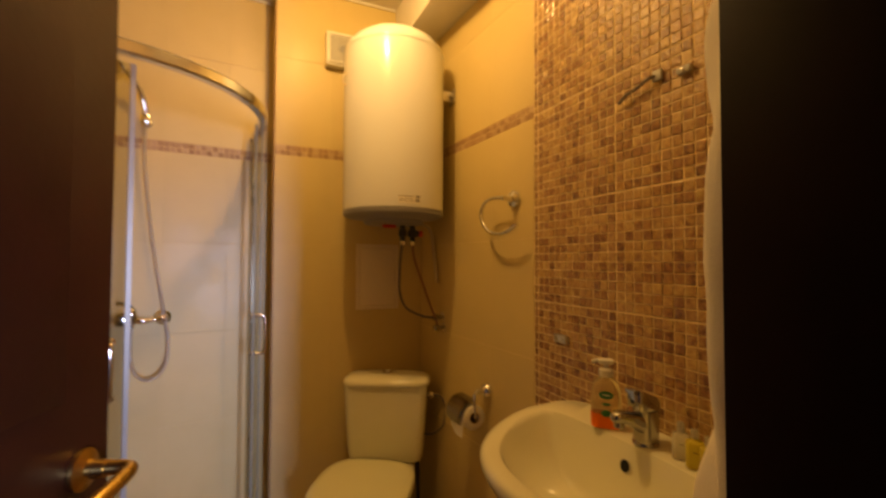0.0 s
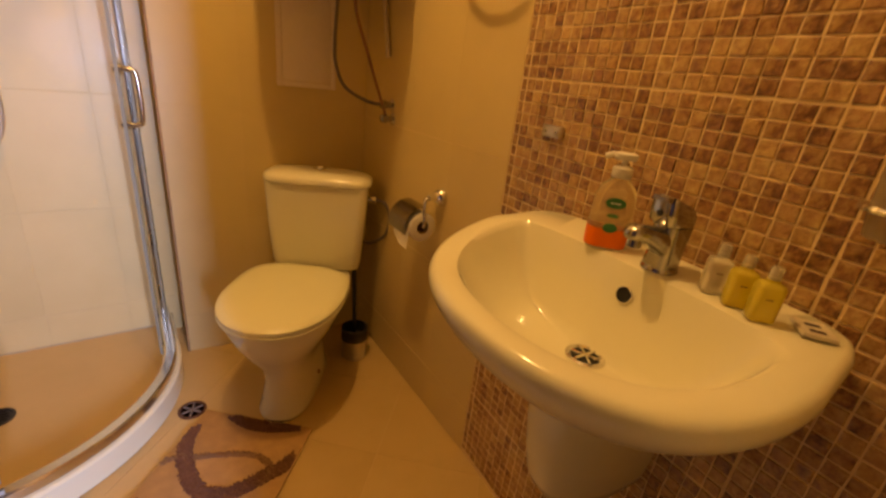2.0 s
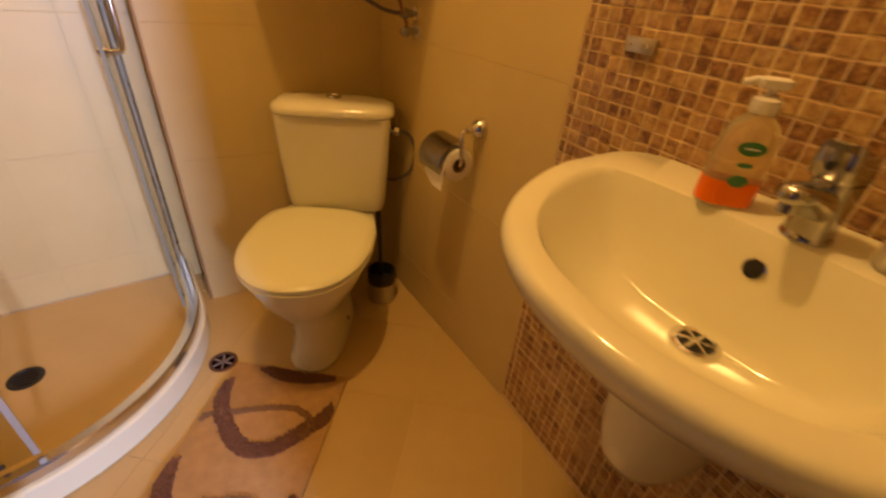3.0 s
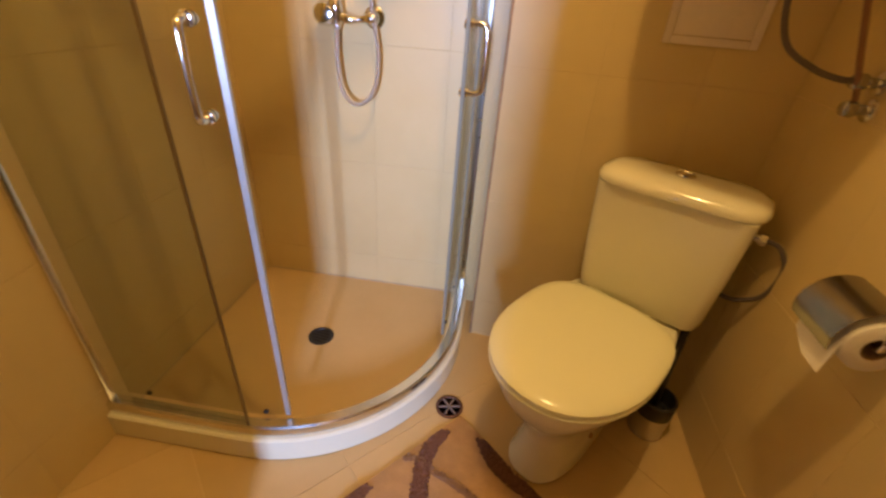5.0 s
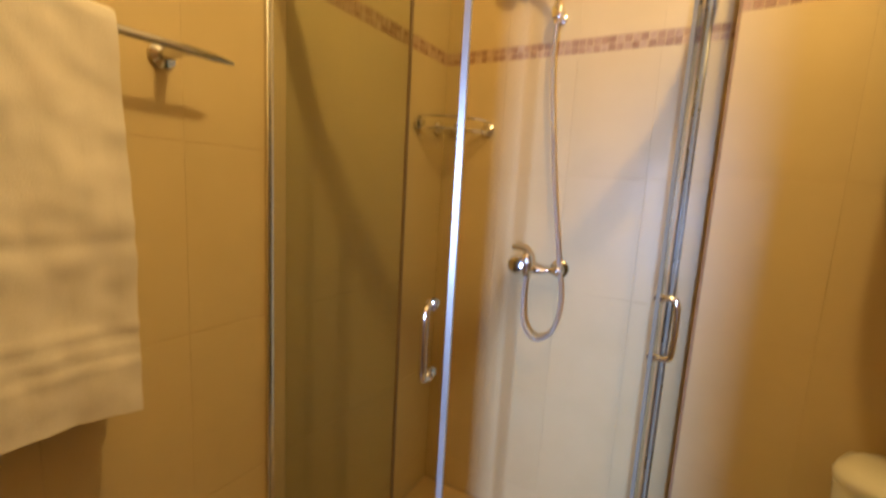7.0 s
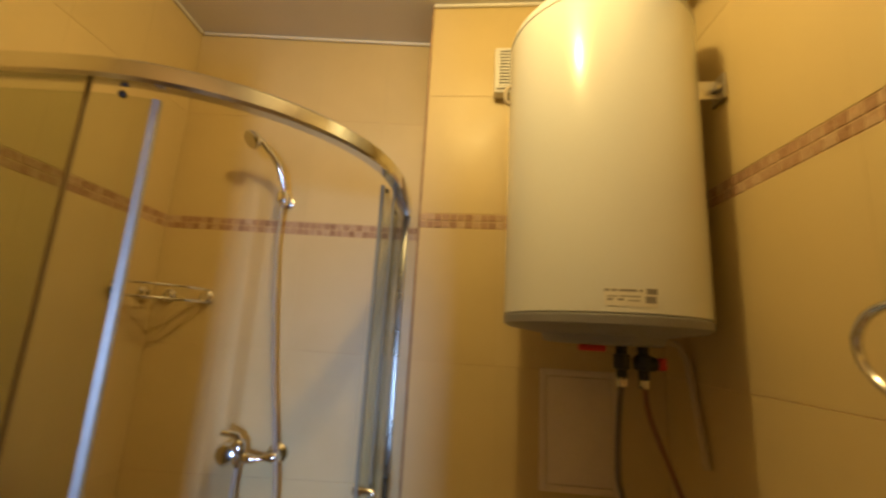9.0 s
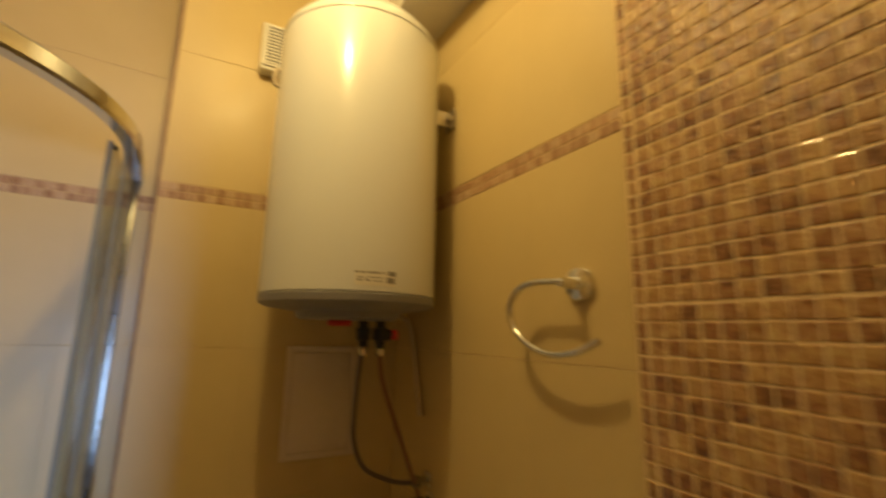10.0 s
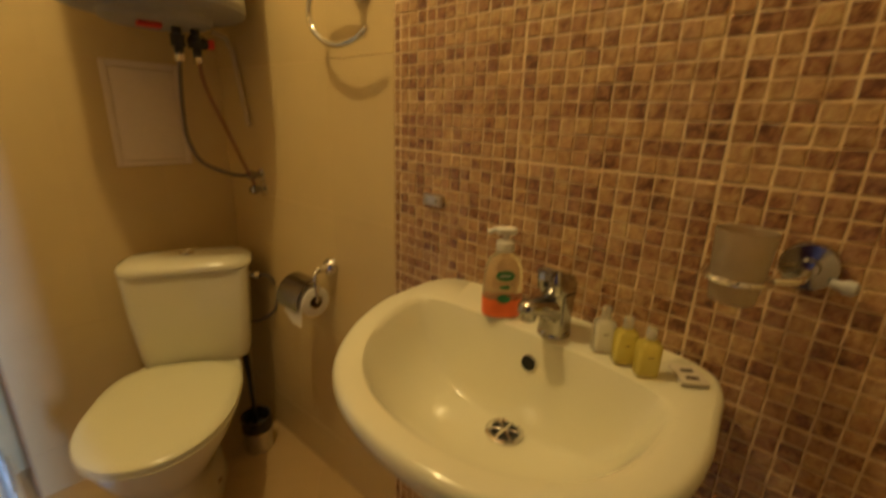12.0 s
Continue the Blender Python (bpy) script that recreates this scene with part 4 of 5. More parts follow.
def faucet():
    ob = thing("faucet", pose(-0.080, BY - 0.030, 0.9055, 0, 0, -8), "chrome single-lever basin mixer tap", "faucet")
    part("base", lathe(B(), [(0.027, 0), (0.027, 0.004), (0.024, 0.008)], 24), M_TAP, ob)
    # body leans forward as it rises
    part("body", loft(B(), [[(x + 0.04 * z, y, z) for x, y, z in rrect(w, d, z, 0.016, 5)] for z, w, d in
                            ((0.006, 0.047, 0.045), (0.03, 0.046, 0.043), (0.055, 0.050, 0.043), (0.072, 0.053, 0.044))]), M_TAP, ob)
    rings = []
    for x, z, w, h in ((-0.002, 0.038, 0.020, 0.026), (-0.028, 0.050, 0.0185, 0.019), (-0.050, 0.059, 0.017, 0.014), (-0.070, 0.063, 0.016, 0.012), (-0.079, 0.062, 0.013, 0.010), (-0.083, 0.061, 0.009, 0.007), (-0.085, 0.0605, 0.003, 0.0025)):
        rings.append([(x, w * math.copysign(abs(math.cos(t)) ** 0.7, math.cos(t)), z + h * math.copysign(abs(math.sin(t)) ** 0.7, math.sin(t))) for t in (2 * math.pi * i / 16 for i in range(16))])
    part("spout", loft(B(), rings), M_TAP, ob)
    part("aerator", lathe(B(), [(0.0105, 0), (0.011, -0.012), (0.009, -0.014)], 16, pose(-0.067, 0, 0.054)), M_TAP, ob)
    # lever block, higher towards the front
    lever = part("lever", loft(B(), [[(x - 0.004 - 0.05 * (z - 0.07), y, z - x * k) for x, y, z in rrect(w, d, z, 0.011, 4)] for z, w, d, k in
                                     ((0.0735, 0.050, 0.042, 0.0), (0.078, 0.056, 0.046, 0.06), (0.098, 0.058, 0.045, 0.30), (0.108, 0.050, 0.038, 0.36))]), M_TAP, ob, "angular chrome lever block")
    part("lever_arm", loft(B(), [[(xx, -w, zz), (xx, w, zz), (xx, w * 0.85, zz + h), (xx, -w * 0.85, zz + h)] for xx, zz, w, h in
                                 ((-0.018, 0.102, 0.017, 0.012), (-0.030, 0.107, 0.016, 0.009), (-0.040, 0.110, 0.014, 0.006))]), M_TAP, lever)
    part("index_dot", lathe(B(), [(0.005, 0), (0.005, 0.001)], 14, axis_to((-0.0338, 0, 0.091), (-1, 0, -0.1))), M_BLACK, lever)


faucet()


def soap_dispenser():
    ob = thing("soap_dispenser", Matrix.Translation((-0.09, -1.282, 0.9065)) @ pose(0, 0, 0, 0, 0, -46) @ Matrix.Diagonal((1.04, 1.04, 1.045, 1)), "clear soap pump bottle with orange label on the basin", "soap dispenser")
    prof = ((0.0, 0.058, 0.036), (0.004, 0.064, 0.042), (0.03, 0.066, 0.043), (0.06, 0.066, 0.043), (0.085, 0.062, 0.041), (0.100, 0.05, 0.036), (0.110, 0.03, 0.026), (0.114, 0.026, 0.024))
    part("bottle", loft(B(), [rrect(w, d, z, min(w, d) * 0.46, 5) for z, w, d in prof]), M_SOAPBODY, ob, "translucent amber bottle")
    part("orange_band", loft(B(), [rrect(w + 0.001, d + 0.001, z, min(w, d) * 0.46, 5) for z, w, d in ((0.003, 0.0635, 0.0415), (0.012, 0.065, 0.0425), (0.034, 0.066, 0.043))], cap=False), M_ORANGE, ob, "orange lower label")
    for z, w, h, m_ in ((0.076, 0.030, 0.017, M_GREEN), (0.056, 0.018, 0.006, M_GREEN), (0.036, 0.022, 0.015, M_GREEN)):
        bm = B()
        loft(bm, [[(w * 0.5 * math.cos(t), y, z + h * 0.5 * math.sin(t)) for t in (2 * math.pi * i / 18 for i in range(18))] for y in (-0.0217, -0.0225)])
        part("label_patch", bm, m_, ob, "green printed oval")
    for z in (0.075,):
        part("print_bar", box(B(), (-0.008, -0.0232, z), (0.008, -0.0226, z + 0.0018)), M_WHITEPL, ob)
    part("collar", lathe(B(), [(0.0145, 0.113), (0.0155, 0.115), (0.0155, 0.128), (0.010, 0.131)], 20), M_WHITEPL, ob)
    bm = B()
    tube(bm, [(0, 0, 0.128), (0, 0, 0.143)], 0.005, 10)
    loft(bm, [rrect(0.03, 0.02, 0.140, 0.008, 4), rrect(0.034, 0.022, 0.143, 0.009, 4), rrect(0.034, 0.022, 0.149, 0.009, 4), rrect(0.026, 0.016, 0.151, 0.007, 4)])
    tube(bm, [(0, 0, 0.146), (-0.02, 0, 0.1465), (-0.03, 0, 0.142)], 0.0045, 10)
    part("pump", bm, M_WHITEPL, ob, "white pump head")


soap_dispenser()


def mini_bottles():
    for x, y, body, lab in ((-0.078, -1.462, M_CLEARPL, "small milky toiletry bottle with clear cap on the basin"),
                            (-0.088, -1.498, M_YELLOW, "small yellow toiletry bottle with clear cap on the basin"), (-0.097, -1.532, M_YELLOW, "small yellow toiletry bottle with clear cap on the basin")):
        ob = thing("toiletry_bottle", pose(x, y, 0.907, 0, 0, -50) @ Matrix.Diagonal((1.0, 1.0, 1.06, 1)), lab, "toiletry bottle", "toiletry bottles")
        part("bottle", loft(B(), [rrect(w, d, z, 0.0058, 4) for z, w, d in ((0, 0.028, 0.021), (0.002, 0.031, 0.024), (0.041, 0.031, 0.024), (0.0455, 0.028, 0.021), (0.048, 0.016, 0.015), (0.052, 0.013, 0.013))]), body, ob)
        part("cap", lathe(B(), [(0.007, 0.051), (0.0078, 0.0515), (0.0078, 0.055), (0.0072, 0.0555), (0.0074, 0.064), (0.006, 0.0665), (0.002, 0.067)], 18), M_CLEARPL, ob, "clear screw cap")
        for z, w in ((0.028, 0.008),):
            part("print_bar", box(B(), (-w / 2, -0.0121, z), (w / 2, -0.0116, z + 0.0016)), M_INK, ob)


mini_bottles()


def sachet():
    ob = thing("sachet", pose(-0.062, -1.578, 0.9075, 0, 3, 35), "small white printed paper sachet on the basin", "sachet")
    bm = B()
    loft(bm, [rrect(0.05, 0.036, z, 0.002, 2) if k else rrect(0.048, 0.034, z, 0.002, 2) for z, k in ((0.0, 1), (0.003, 1), (0.005, 0))])
    part("packet", bm, mat("creased glossy paper", (0.60, 0.55, 0.45), 0.4, vary=0.15, scale=60, bump=0.3, bscale=120), ob)
    for x in (-0.012, 0.008):
        part("print_bar", box(B(), (x - 0.004, -0.008, 0.0051), (x + 0.004, 0.008, 0.0056)), M_INK, ob)


sachet()


# ---- fittings on the mosaic wall ----
def tumbler_holder():
    ob = thing("tumbler_holder", pose(-0.001, -1.665, 1.078), "chrome tumbler holder on the mosaic wall", "tumbler holder")
    part("rosette", lathe(B(), [(0.030, 0), (0.030, 0.008), (0.028, 0.012), (0.012, 0.015), (0.010, 0.024), (0.004, 0.025)], 28, axis_to((0, 0, 0), (-1, 0, 0))), M_TAP, ob)
    c = Vector((-0.075, 0.06, -0.012))
    part("arm", tube(B(), spline([(-0.02, 0, -0.004), (-0.045, 0.004, -0.01), (-0.06, 0.02, -0.012), (-0.066, 0.03, -0.012)], 5), 0.0055, 10), M_CHROME, ob)
    part("end_knob", lathe(B(), [(0.005, 0.0), (0.006, 0.010), (0.009, 0.014), (0.009, 0.022), (0.005, 0.026)], 18, axis_to((-0.016, -0.022, -0.012), (0, -1, -0.1))), M_GREYPL, ob, "dulled grey end knob")
    part("ring", tube(B(), [c + Vector((0.034 * math.cos(t), 0.034 * math.sin(t), 0)) for t in (2 * math.pi * i / 32 for i in range(33))], 0.004, 8), M_CHROME, ob)
    g = thing("tumbler", pose(-0.076, -1.605, 1.035), "frosted glass tumbler in a chrome ring holder", "tumbler")
    part("glass", lathe(B(), [(0.021, 0.0), (0.0245, 0.002), (0.028, 0.03), (0.0315, 0.086), (0.031, 0.0875), (0.0295, 0.086), (0.026, 0.03), (0.022, 0.006), (0.01, 0.005)], 32), M_FROST, g)


tumbler_holder()


def mirror_fixings():
    for y, z in ((-1.025, 1.062),):
        ob = thing("mirror_clip", pose(-0.001, y, z), "small chrome mirror clip on the mosaic", "mirror clip", "mirror clips")
        part("plate", box(B(), (-0.012, -0.028, -0.012), (0, 0.028, 0.012), 0.002), M_STEEL, ob)
        for dy in (-0.015, 0.015):
            part("screw", lathe(B(), [(0.0035, 0), (0.0035, 0.002), (0.001, 0.003)], 10, axis_to((-0.012, dy, 0), (-1, 0, 0))), M_CHROME, ob)
    ob = thing("cable_stub", pose(-0.001, -1.36, 1.722), "stub of dark electric cable on a chrome clip above the basin", "cable")
    part("plate", box(B(), (-0.008, -0.012, -0.012), (0, 0.012, 0.012), 0.002), M_GREYPL, ob)
    part("wire", tube(B(), spline([(-0.006, 0.004, 0.0), (-0.014, 0.02, -0.004), (-0.012, 0.05, -0.012), (-0.014, 0.08, -0.019), (-0.010, 0.108, -0.03)], 6), 0.0042, 8), M_HOSED, ob)
    ob = thing("mirror_clip", pose(-0.001, -1.428, 1.706), "small chrome mirror clip on the mosaic", "mirror clip", "mirror clips")
    part("plate", box(B(), (-0.012, -0.016, -0.006), (0, 0.016, 0.008), 0.002), M_GREYPL, ob)
    part("screw", lathe(B(), [(0.0035, 0), (0.0035, 0.002), (0.001, 0.003)], 10, axis_to((-0.012, 0, 0), (-1, 0, 0))), M_STEEL, ob)


mirror_fixings()


def towel_ring():
    ob = thing("towel_ring", RW @ pose(-0.001, 0.102, 1.512), "open curved chrome towel ring on the tiled wall", "towel ring")
    part("rosette", lathe(B(), [(0.031, 0), (0.031, 0.008), (0.028, 0.012), (0.012, 0.015), (0.010, 0.03), (0.008, 0.056)], 28, axis_to((0, 0, 0), (-1, 0, 0))), M_CHROME, ob)
    part("ring", tube(B(), spline([(-0.052, -0.008, 0.0), (-0.052, 0.03, 0.004), (-0.052, 0.075, 0.005), (-0.052, 0.115, -0.008), (-0.052, 0.137, -0.04), (-0.052, 0.125, -0.08), (-0.052, 0.085, -0.11),
                                   (-0.052, 0.03, -0.124), (-0.052, -0.03, -0.117), (-0.052, -0.075, -0.098)], 7), 0.0065, 12), M_CHROME, ob)


towel_ring()


def paper_holder():
    ob = thing("paper_holder", RW @ pose(-0.001, 0.270, 0.80), "chrome toilet paper holder with curved cover flap", "toilet paper holder")
    part("rosette", lathe(B(), [(0.028, 0), (0.028, 0.006), (0.022, 0.02), (0.012, 0.028), (0.009, 0.05)], 24, axis_to((0, 0, 0), (-1, 0, 0))), M_CHROME, ob)
    part("arm", tube(B(), spline([(-0.05, 0, 0), (-0.062, -0.002, -0.01), (-0.066, -0.008, -0.05), (-0.066, -0.012, -0.085), (-0.066, 0.01, -0.094), (-0.066, 0.11, -0.094)], 6), 0.0055, 10), M_CHROME, ob)
    bm = B()
    c = Vector((-0.066, 0.005, -0.092))
    rings = []
    for i in range(11):
        a = radians(75 + 125 * i / 10)
        rings.append([c + Vector((rr * math.cos(a), yy, rr * math.sin(a))) for rr, yy in ((0.061, -0.005), (0.0625, -0.005), (0.0625, 0.100), (0.061, 0.100))])
    part("cover", loft(bm, rings), M_TAPD, ob, "curved chrome cover flap")
    r = thing("toilet_roll", RW @ pose(-0.067, 0.263, 0.706), "white toilet paper roll with a loose folded end", "toilet roll")
    R = axis_to((0, 0, 0), (0, 1, 0))
    part("roll", lathe(B(), [(0.021, 0.0), (0.042, 0.0), (0.045, 0.002), (0.045, 0.098), (0.042, 0.1), (0.021, 0.1)], 36, R, cap=False), M_PAPER, r)
    part("core", lathe(B(), [(0.019, 0.001), (0.0212, 0.0005), (0.0212, 0.0995), (0.019, 0.099)], 24, R, cap=False), M_CARD, r, "brown cardboard core")
    bm = B()
    loft(bm, [[(x, 0.004, z), (x, 0.096 if k < 3 else 0.05, z), (x - 0.0008, 0.096 if k < 3 else 0.05, z), (x - 0.0008, 0.004, z)] for k, (x, z) in enumerate(((-0.0445, 0.012), (-0.047, -0.02), (-0.049, -0.04), (-0.051, -0.066)))])
    part("loose_end", bm, M_PAPER, r)


paper_holder()


# ---- towels ----
def hanging_cloth(pts_fn, nu, nv, thick):
    """Cloth sheet of nu x nv cells with a real thickness; pts_fn gives place and normal."""
    bm = B()
    grid = [[pts_fn(i / nu, j / nv) for j in range(nv + 1)] for i in range(nu + 1)]
    front = [[bm.verts.new(p) for p, n in col] for col in grid]
    back = [[bm.verts.new(p - n * thick) for p, n in col] for col in grid]
    for i in range(nu):
        for j in range(nv):
            bm.faces.new((front[i][j], front[i + 1][j], front[i + 1][j + 1], front[i][j + 1]))
            bm.faces.new((back[i][j + 1], back[i + 1][j + 1], back[i + 1][j], back[i][j]))
    for i in range(nu):
        bm.faces.new((front[i][0], back[i][0], back[i + 1][0], front[i + 1][0]))
        bm.faces.new((front[i][nv], front[i + 1][nv], back[i + 1][nv], back[i][nv]))
    for j in range(nv):
        bm.faces.new((front[0][j], front[0][j + 1], back[0][j + 1], back[0][j]))
        bm.faces.new((front[nu][j], back[nu][j], back[nu][j + 1], front[nu][j + 1]))
    return bm


def towel_left():
    bar = thing("towel_bar", LW, "chrome towel bar with tapered end on the tiled wall", "towel bar")
    zb, xb, y0 = 1.522, 0.092, -0.952
    part("bar", tube(B(), [(xb, y0, zb - 0.002), (xb, y0 - 0.035, zb), (xb, y0 - 0.54, zb)], 0.008, 12, radii=[0.003, 0.008, 0.008]), M_CHROME, bar)
    for y in (y0 - 0.085, y0 - 0.51):
        part("post", lathe(B(), [(0.024, 0), (0.024, 0.006), (0.012, 0.012), (0.009, 0.09)], 20, axis_to((0.001, y, zb), (1, 0, 0))), M_CHROME, bar)
    ob = thing("towel", LW, "white terry bath towel with ribbed border hung over the bar", "towel", "towels")
    z0, zt = 0.902, 1.532

    def sheet(u, v):
        # v runs from the front hem over the bar to the back hem
        y = y0 - 0.196 - 0.30 * u + 0.006 * math.sin(v * 9) * (1 - u)
        L = zt - z0
        s = v * (2 * L + 0.03)
        if s < L:
            z, x = z0 + s, xb + 0.022
            x += 0.012 * math.sin(u * 7 + z * 3) * (zt + 0.013 - z) + 0.010 * noise.noise(Vector((u * 4, z * 6, 0))) + 0.007 * noise.noise(Vector((u * 9 + z * 3, z * 16, 3))) + 0.003 * noise.noise(Vector((u * 24, z * 34, 6)))
            h = z - z0
            for c in (0.085, 0.115, 0.145):
                x += 0.0035 * math.exp(-((h - c) / 0.008) ** 2)
            x -= 0.006 * math.exp(-((z - 1.195 + 0.02 * u) / 0.012) ** 2) * (0.3 + u)
            n = Vector((1, 0, 0))
        elif s < L + 0.03:
            a = math.pi * (s - L) / 0.03
            x, z, n = xb + 0.022 * math.cos(a), zt + 0.022 * math.sin(a) - 0.004, Vector((math.cos(a), 0, math.sin(a)))
        else:
            z, x, n = zt - (s - L - 0.03), xb - 0.022, Vector((-1, 0, 0))
            z = max(z, z0 + 0.03)
        return Vector((x, y, z + 0.012 * u)), n
    part("cloth", hanging_cloth(sheet, 26, 150, 0.007), M_TOWEL, ob)


towel_left()


def towel_by_door():
    hx = -0.36
    hk = thing("towel_hook", pose(hx, YN + 0.001, 1.74), "small chrome towel hook by the door", "towel hook")
    part("plate", lathe(B(), [(0.02, 0), (0.02, 0.006), (0.008, 0.01), (0.007, 0.03)], 18, axis_to((0, 0, 0), (0, 1, 0))), M_CHROME, hk)
    part("prong", tube(B(), spline([(0, 0.028, 0), (0, 0.045, -0.012), (0, 0.062, -0.005), (0, 0.066, 0.014)], 5), 0.005, 8), M_CHROME, hk)
    ob = thing("towel", pose(hx, YN, 0), "white terry towel hanging in folds from a hook by the door", "towel", "towels")
    nz, na = 64, 120
    rings = []
    for k in range(nz):
        t = k / (nz - 1)
        z = 1.755 - 1.20 * t
        g = min(1.0, t / 0.22)
        g = g * g * (3 - 2 * g)
        w = 0.025 + 0.124 * g                 # half width along the wall
        d = 0.024 + 0.025 * g + 0.082 * t     # how far it stands off the wall
        ring = []
        for i in range(na):
            a = 2 * math.pi * i / na
            c, s_ = math.cos(a), math.sin(a)
            x = w * c
            front = max(0.0, s_)
            y = 0.004 + d * max(s_, 0.0) ** 0.9
            drift = 0.9 * noise.noise(Vector((x * 3, z * 1.4, 2)))
            fold = math.sin(x * 50 + 6 * t + 2.6 * drift) + 0.45 * math.sin(x * 96 - 7 * t + 3 * drift)
            y += 0.015 * g * fold * front ** 0.5 + 0.026 * noise.noise(Vector((x * 9, z * 6, 4))) * front + 0.005 * noise.noise(Vector((x * 30, z * 20, 1))) * front
            x += 0.010 * g * noise.noise(Vector((z * 4, math.copysign(1, c), 7))) + 0.004 * g * noise.noise(Vector((z * 16, s_ * 3, 5)))
            ring.append((x, max(y, 0.004), z + 0.012 * math.sin(9 * x) * t))
        rings.append(ring)
    part("cloth", loft(B(), rings), M_TOWEL, ob)


towel_by_door()


# ---- tiles: last ----
TILE_MESH = {}


def tile_mesh(w, h, t, inset, material):
    """Slab of w x h in x and z, front towards -y, with softened front edges."""
    key = (round(w, 4), round(h, 4), t, inset, material.name)
    if key not in TILE_MESH:
        v, f = tile_shape(w, h, t, inset)
        me = bpy.data.meshes.new("tile")
        me.from_pydata(v, [], f)
        me.materials.append(material)
        TILE_MESH[key] = me
    return TILE_MESH[key]


def tile_shape(w, h, t, inset):
    a, b = w / 2, h / 2
    v = []
    for s, y in ((0.0, t), (0.0, inset * 0.8), (inset * 0.35, inset * 0.22), (inset, 0.0)):
        v += [(-a + s, y, -b + s), (a - s, y, -b + s), (a - s, y, b - s), (-a + s, y, b - s)]
    f = [(12, 13, 14, 15)]
    for k in (0, 4, 8):
        for i in range(4):
            j = (i + 1) % 4
            f.append((k + i, k + j, k + 4 + j, k + 4 + i))
    return v, f


WALL_FRAMES = {   # turn of each wall and its origin at the floor
    "back": (ALPHA, (KX, KY, 0)), "toilet": (0, (0, 0, 0)), "right": (-86.5, (0, MOS_Y, 0)), "left": (90 + ALPHA - 2.0, tuple(LW.translation)), "near": (180, (0, YN, 0))}
Z_JOINTS = [-0.235, 0.165, 0.566, 0.968, 1.369, 1.770, 1.817, 2.218, 2.618]
BORDER = (1.770, 1.817)


def joints(lo, hi, start, step):
    out, q = [lo], start
    while q < hi - 0.004:
        if q > lo + 0.004:
            out.append(q)
        q += step
    return out + [hi]


def tile_wall(wall, key, u0, u1, start, zmax=ZC, holes=()):
    """Cream tiles 25 x 40 cm with thin joints, as parts of the wall, and the mosaic border joined."""
    turn, org = WALL_FRAMES[key]
    m0 = pose(*org, 0, 0, turn)
    us = joints(u0, u1, start, 0.25)
    gap, gap_u = 0.0018, 0.0003
    for za, zb in zip(Z_JOINTS, Z_JOINTS[1:]):
        za, zb = max(za, 0), min(zb, zmax)
        if abs(za - BORDER[0]) < 1e-6 or zb - za < 0.01:
            continue
        for ua, ub in zip(us, us[1:]):
            if ub - ua < 0.006:
                continue
            if any(ua < hb - 0.001 and ub > ha + 0.001 and za < hz for ha, hb, hz in holes):
                continue
            ob = new("tile", tile_mesh(ub - ua - gap_u, zb - za - gap, 0.006, 0.0006, M_TILE))
            ob.parent = wall
            ob.matrix_local = m0 @ pose((ua + ub) / 2, 0, (za + zb) / 2)
    # border of two rows of small mosaic tiles
    P = 0.0234
    verts, faces = [], []
    n = int((u1 - u0) / P)
    step = (u1 - u0) / max(n, 1)
    for i in range(n):
        for r in range(2):
            uc, zc = u0 + step * (i + 0.5), BORDER[0] + 0.0005 + P * (r + 0.5)
            if any(ha < uc < hb and zc < hz for ha, hb, hz in holes):
                continue
            v, f = tile_shape(step - 0.0022, P - 0.0022, 0.006, 0.0018)
            k = len(verts)
            jit = random.uniform(-0.0005, 0.0003)
            verts += [tuple(m0 @ Vector((x + uc, y + jit - 0.0004, z + zc))) for x, y, z in v]
            faces += [tuple(q + k for q in ff) for ff in f]
    if verts:
        me = bpy.data.meshes.new("mosaic_border")
        me.from_pydata(verts, [], faces)
        me.materials.append(M_BORDER)
        ob = new("mosaic_border", me)
        ob.parent = wall
        tagged(ob, "brown and beige mosaic border strip", kind="stuff")


BORDER_STOPS = [(0.0, (0.24, 0.12, 0.06)), (0.4, (0.42, 0.26, 0.15)), (1.0, (0.62, 0.47, 0.30))]
M_BORDER = tile_mat("border mosaic", True, BORDER_STOPS, 0.3, 0.9, 90.0, bump=0.3, spread=0.55)
tile_wall(wall_back, "back", -0.010, BACK_LEN, -0.015, ZC)
tile_wall(wall_toilet, "toilet", XJ, 0.0, XJ, ZC)
tile_wall(wall_right, "right", MOS_Y, -0.001, 0.135 + MOS_Y, 2.36)
tile_wall(wall_left, "left", -LEFT_LEN, 0.0, -2.0, ZC)
tile_wall(wall_near, "near", 0.0, -DX1 - 0.03, 0.0, 2.36)
tile_wall(wall_near, "near", -DX0 + 0.03, 1.58, -DX0 + 0.03, ZC)
# side face of the boxed-out wall
side = tagged(part("trim", box(B(), (XJ, 0.0005, 0), (XJ + 0.0058, 0.203, ZC)), M_TILE, smooth=False), "tiled return of the boxed-out wall", "trim", kind="structure")

tagged(part("trim", box(B(), (XJ - 0.003, -0.0025, 0), (XJ + 0.0045, 0.0, ZC), 0.0008), mat("brown tile edge", (0.34, 0.215, 0.11), 0.7, vary=0.5, scale=22, bump=0.4, bscale=140), smooth=False),
       "raw brown tile edge at the corner of the boxed-out wall", "trim", kind="structure")

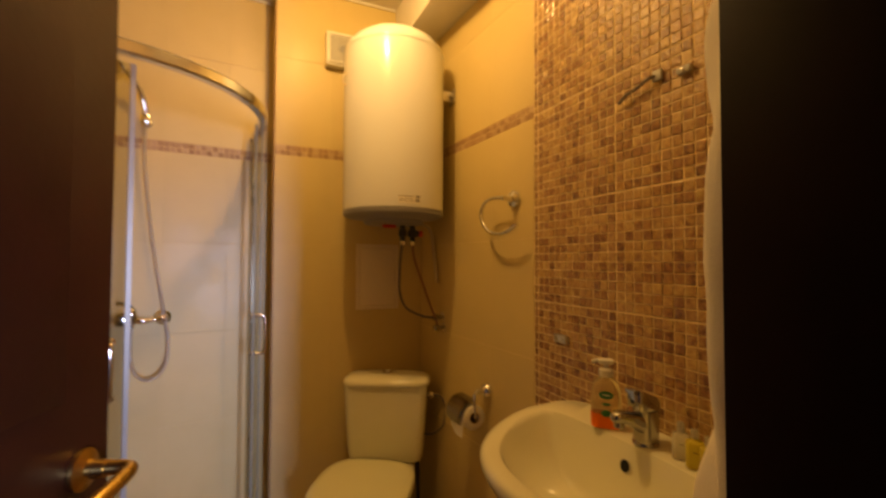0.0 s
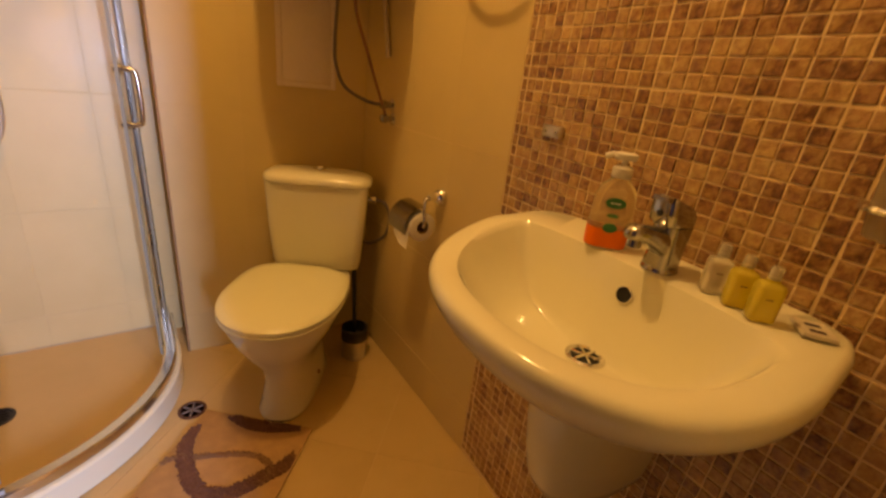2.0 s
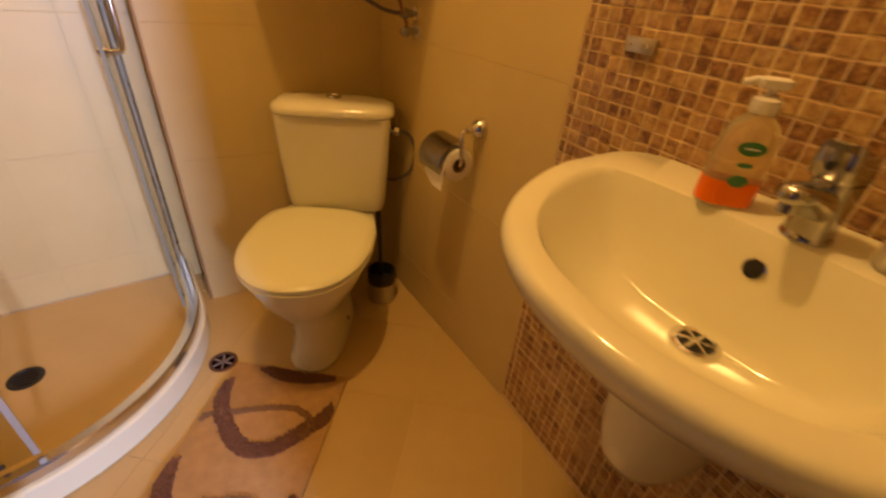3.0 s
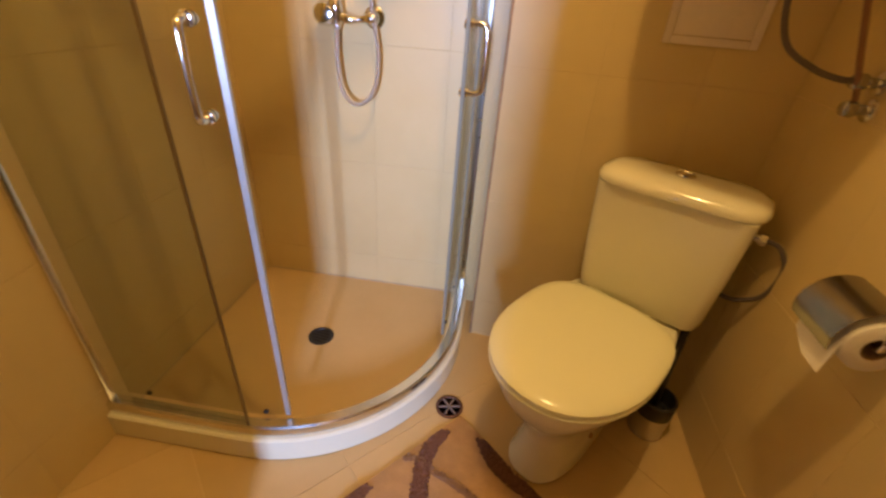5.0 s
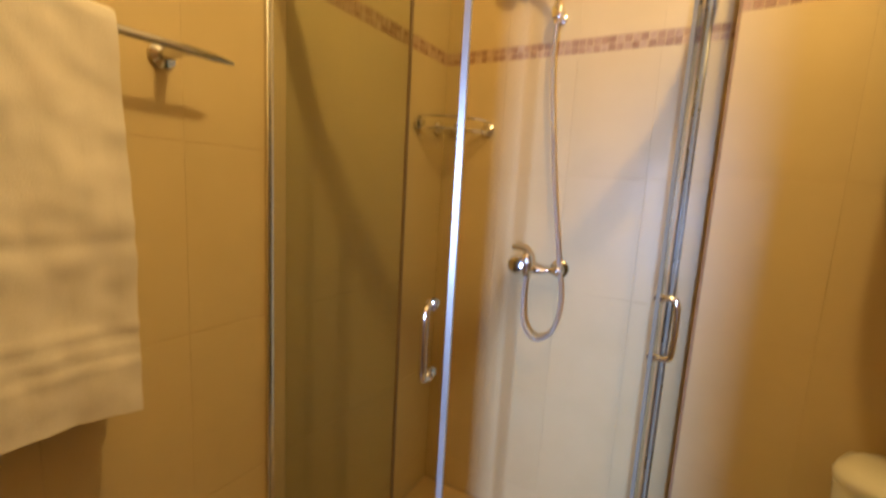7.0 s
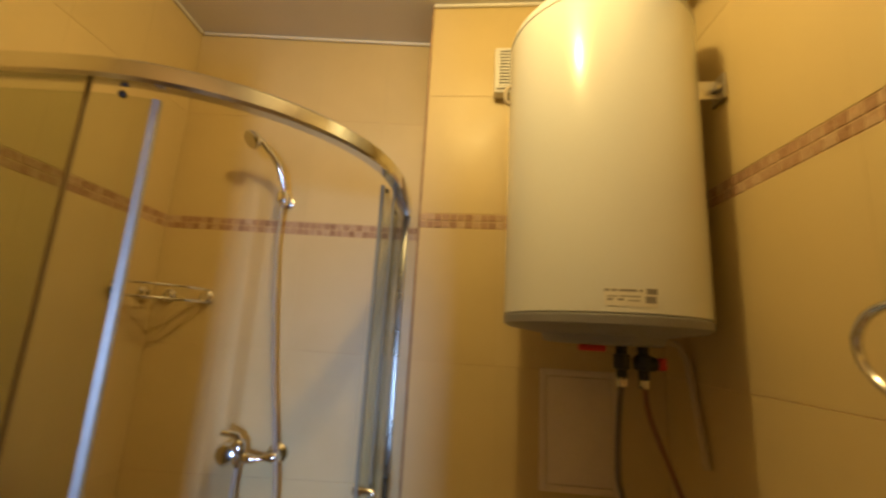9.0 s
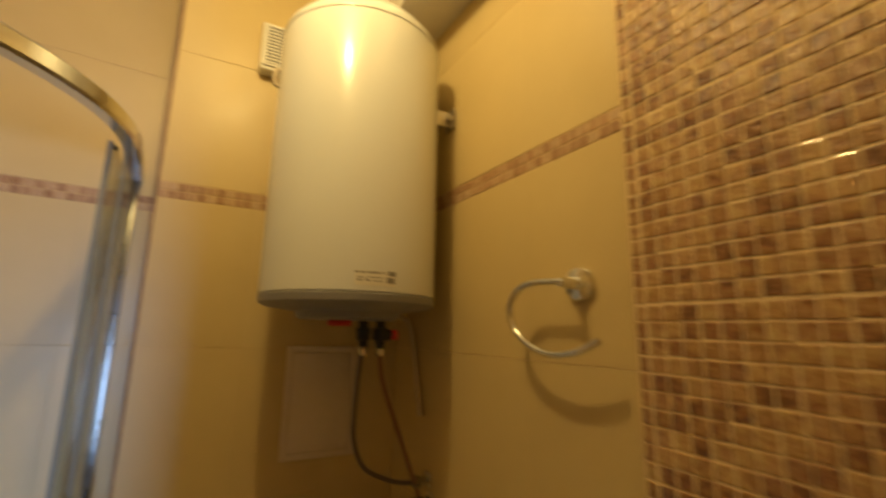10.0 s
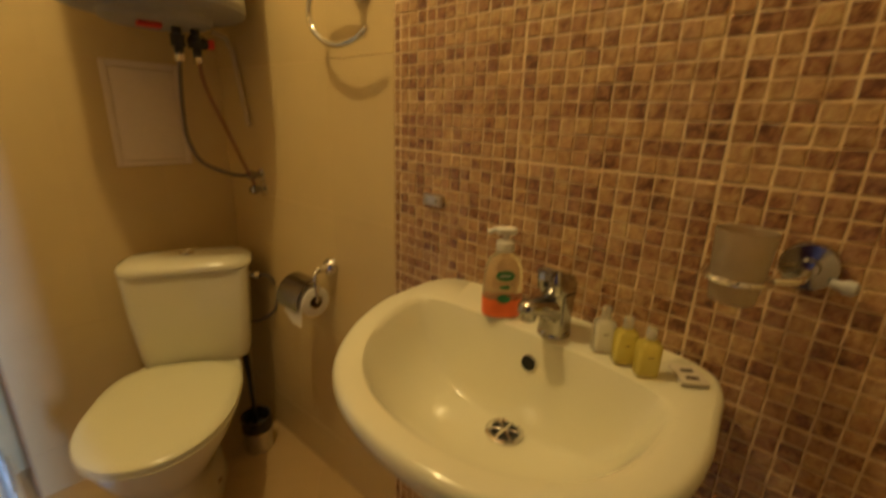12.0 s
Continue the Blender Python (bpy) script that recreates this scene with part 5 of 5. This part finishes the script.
# mosaic panel on the right wall: sheets of twelve rows and columns with wider joints between
PITCH_U, PITCH_Z, SEAM, JOINT = 0.0268, 0.0253, 0.0022, 0.0025
verts, faces = [], []
m0 = pose(0, 0, 0, 0, 0, -90)
u_start, u_low, row_base = 1.2300 - 2 * (12 * PITCH_U + SEAM), -MOS_Y + 0.001, 1.1655 - 4 * (12 * PITCH_Z + SEAM)
singles = 0


def stretched(a, pitch):
    return (a // 12) * (12 * pitch + SEAM) + (a % 12) * pitch


for r in range(0, 108):
    za = row_base + stretched(r, PITCH_Z)
    if za < 0.001 or za + PITCH_Z > 2.36:
        continue
    for c in range(0, 52):
        ua, ub = u_start + stretched(c, PITCH_U), u_start + stretched(c, PITCH_U) + PITCH_U
        if ub < u_low + 0.006 or ub > -YN:
            continue
        ua = max(ua, u_low)
        w, h = ub - ua - JOINT + random.uniform(-0.0012, 0.0008), PITCH_Z - JOINT + random.uniform(-0.0012, 0.0008)
        depth, tilt = random.uniform(-0.0008, 0.0003), (random.uniform(-2.4, 2.4), random.uniform(-2.4, 2.4), random.uniform(-1.8, 1.8))
        m = m0 @ pose((ua + ub) / 2 + random.uniform(-0.0006, 0.0006), depth, za + PITCH_Z / 2, *tilt)
        if 1.16 < ua < 1.60 and 0.93 < za < 1.31 and singles < 260:
            singles += 1
            ob = new("mosaic_tile", tile_mesh(PITCH_U - JOINT, PITCH_Z - JOINT, 0.007, 0.0018, M_MOS))
            ob.parent = wall_right
            ob.matrix_local = m
        else:
            v, f = tile_shape(w, h, 0.007, 0.0018)
            k = len(verts)
            verts += [tuple(m @ Vector(p)) for p in v]
            faces += [tuple(q + k for q in ff) for ff in f]
me = bpy.data.meshes.new("mosaic_field")
me.from_pydata(verts, [], faces)
me.materials.append(M_MOSJ)
field = new("mosaic_field", me)
field.parent = wall_right
tagged(field, "brown stone mosaic tiles with pale joints", kind="stuff")


# floor tiles laid diagonally
def clip_poly(poly, lo, hi):
    for ax, lim, s in ((0, lo[0], 1), (0, hi[0], -1), (1, lo[1], 1), (1, hi[1], -1)):
        out = []
        for i, p in enumerate(poly):
            q = poly[(i + 1) % len(poly)]
            ip, iq = (p[ax] - lim) * s >= 0, (q[ax] - lim) * s >= 0
            if ip:
                out.append(p)
            if ip != iq:
                t = (lim - p[ax]) / (q[ax] - p[ax])
                out.append((p[0] + (q[0] - p[0]) * t, p[1] + (q[1] - p[1]) * t))
        poly = out
        if len(poly) < 3:
            return []
    return poly


FA, FS = radians(-38.7), 0.333
fu, fv = Vector((math.cos(FA), math.sin(FA))), Vector((-math.sin(FA), math.cos(FA)))
F0 = Vector((-0.259, -0.784))
for i in range(-8, 9):
    for j in range(-8, 9):
        g = 0.0008
        cs = [F0 + fu * (FS * (i + a) + (g if a == 0 else -g)) + fv * (FS * (j + b) + (g if b == 0 else -g)) for a, b in ((0, 0), (1, 0), (1, 1), (0, 1))]
        poly = clip_poly([tuple(c) for c in cs], (KX - 0.02, YN), (0.0, 0.21))
        if len(poly) < 3:
            continue
        bm = B()
        top = [bm.verts.new((x, y, 0.0)) for x, y in poly]
        low = [bm.verts.new((x, y, -0.006)) for x, y in poly]
        bm.faces.new(top)
        for a in range(len(top)):
            b = (a + 1) % len(top)
            bm.faces.new((top[a], top[b], low[b], low[a]))
        part("floor_tile", bm, M_FLOOR, floor, smooth=False)
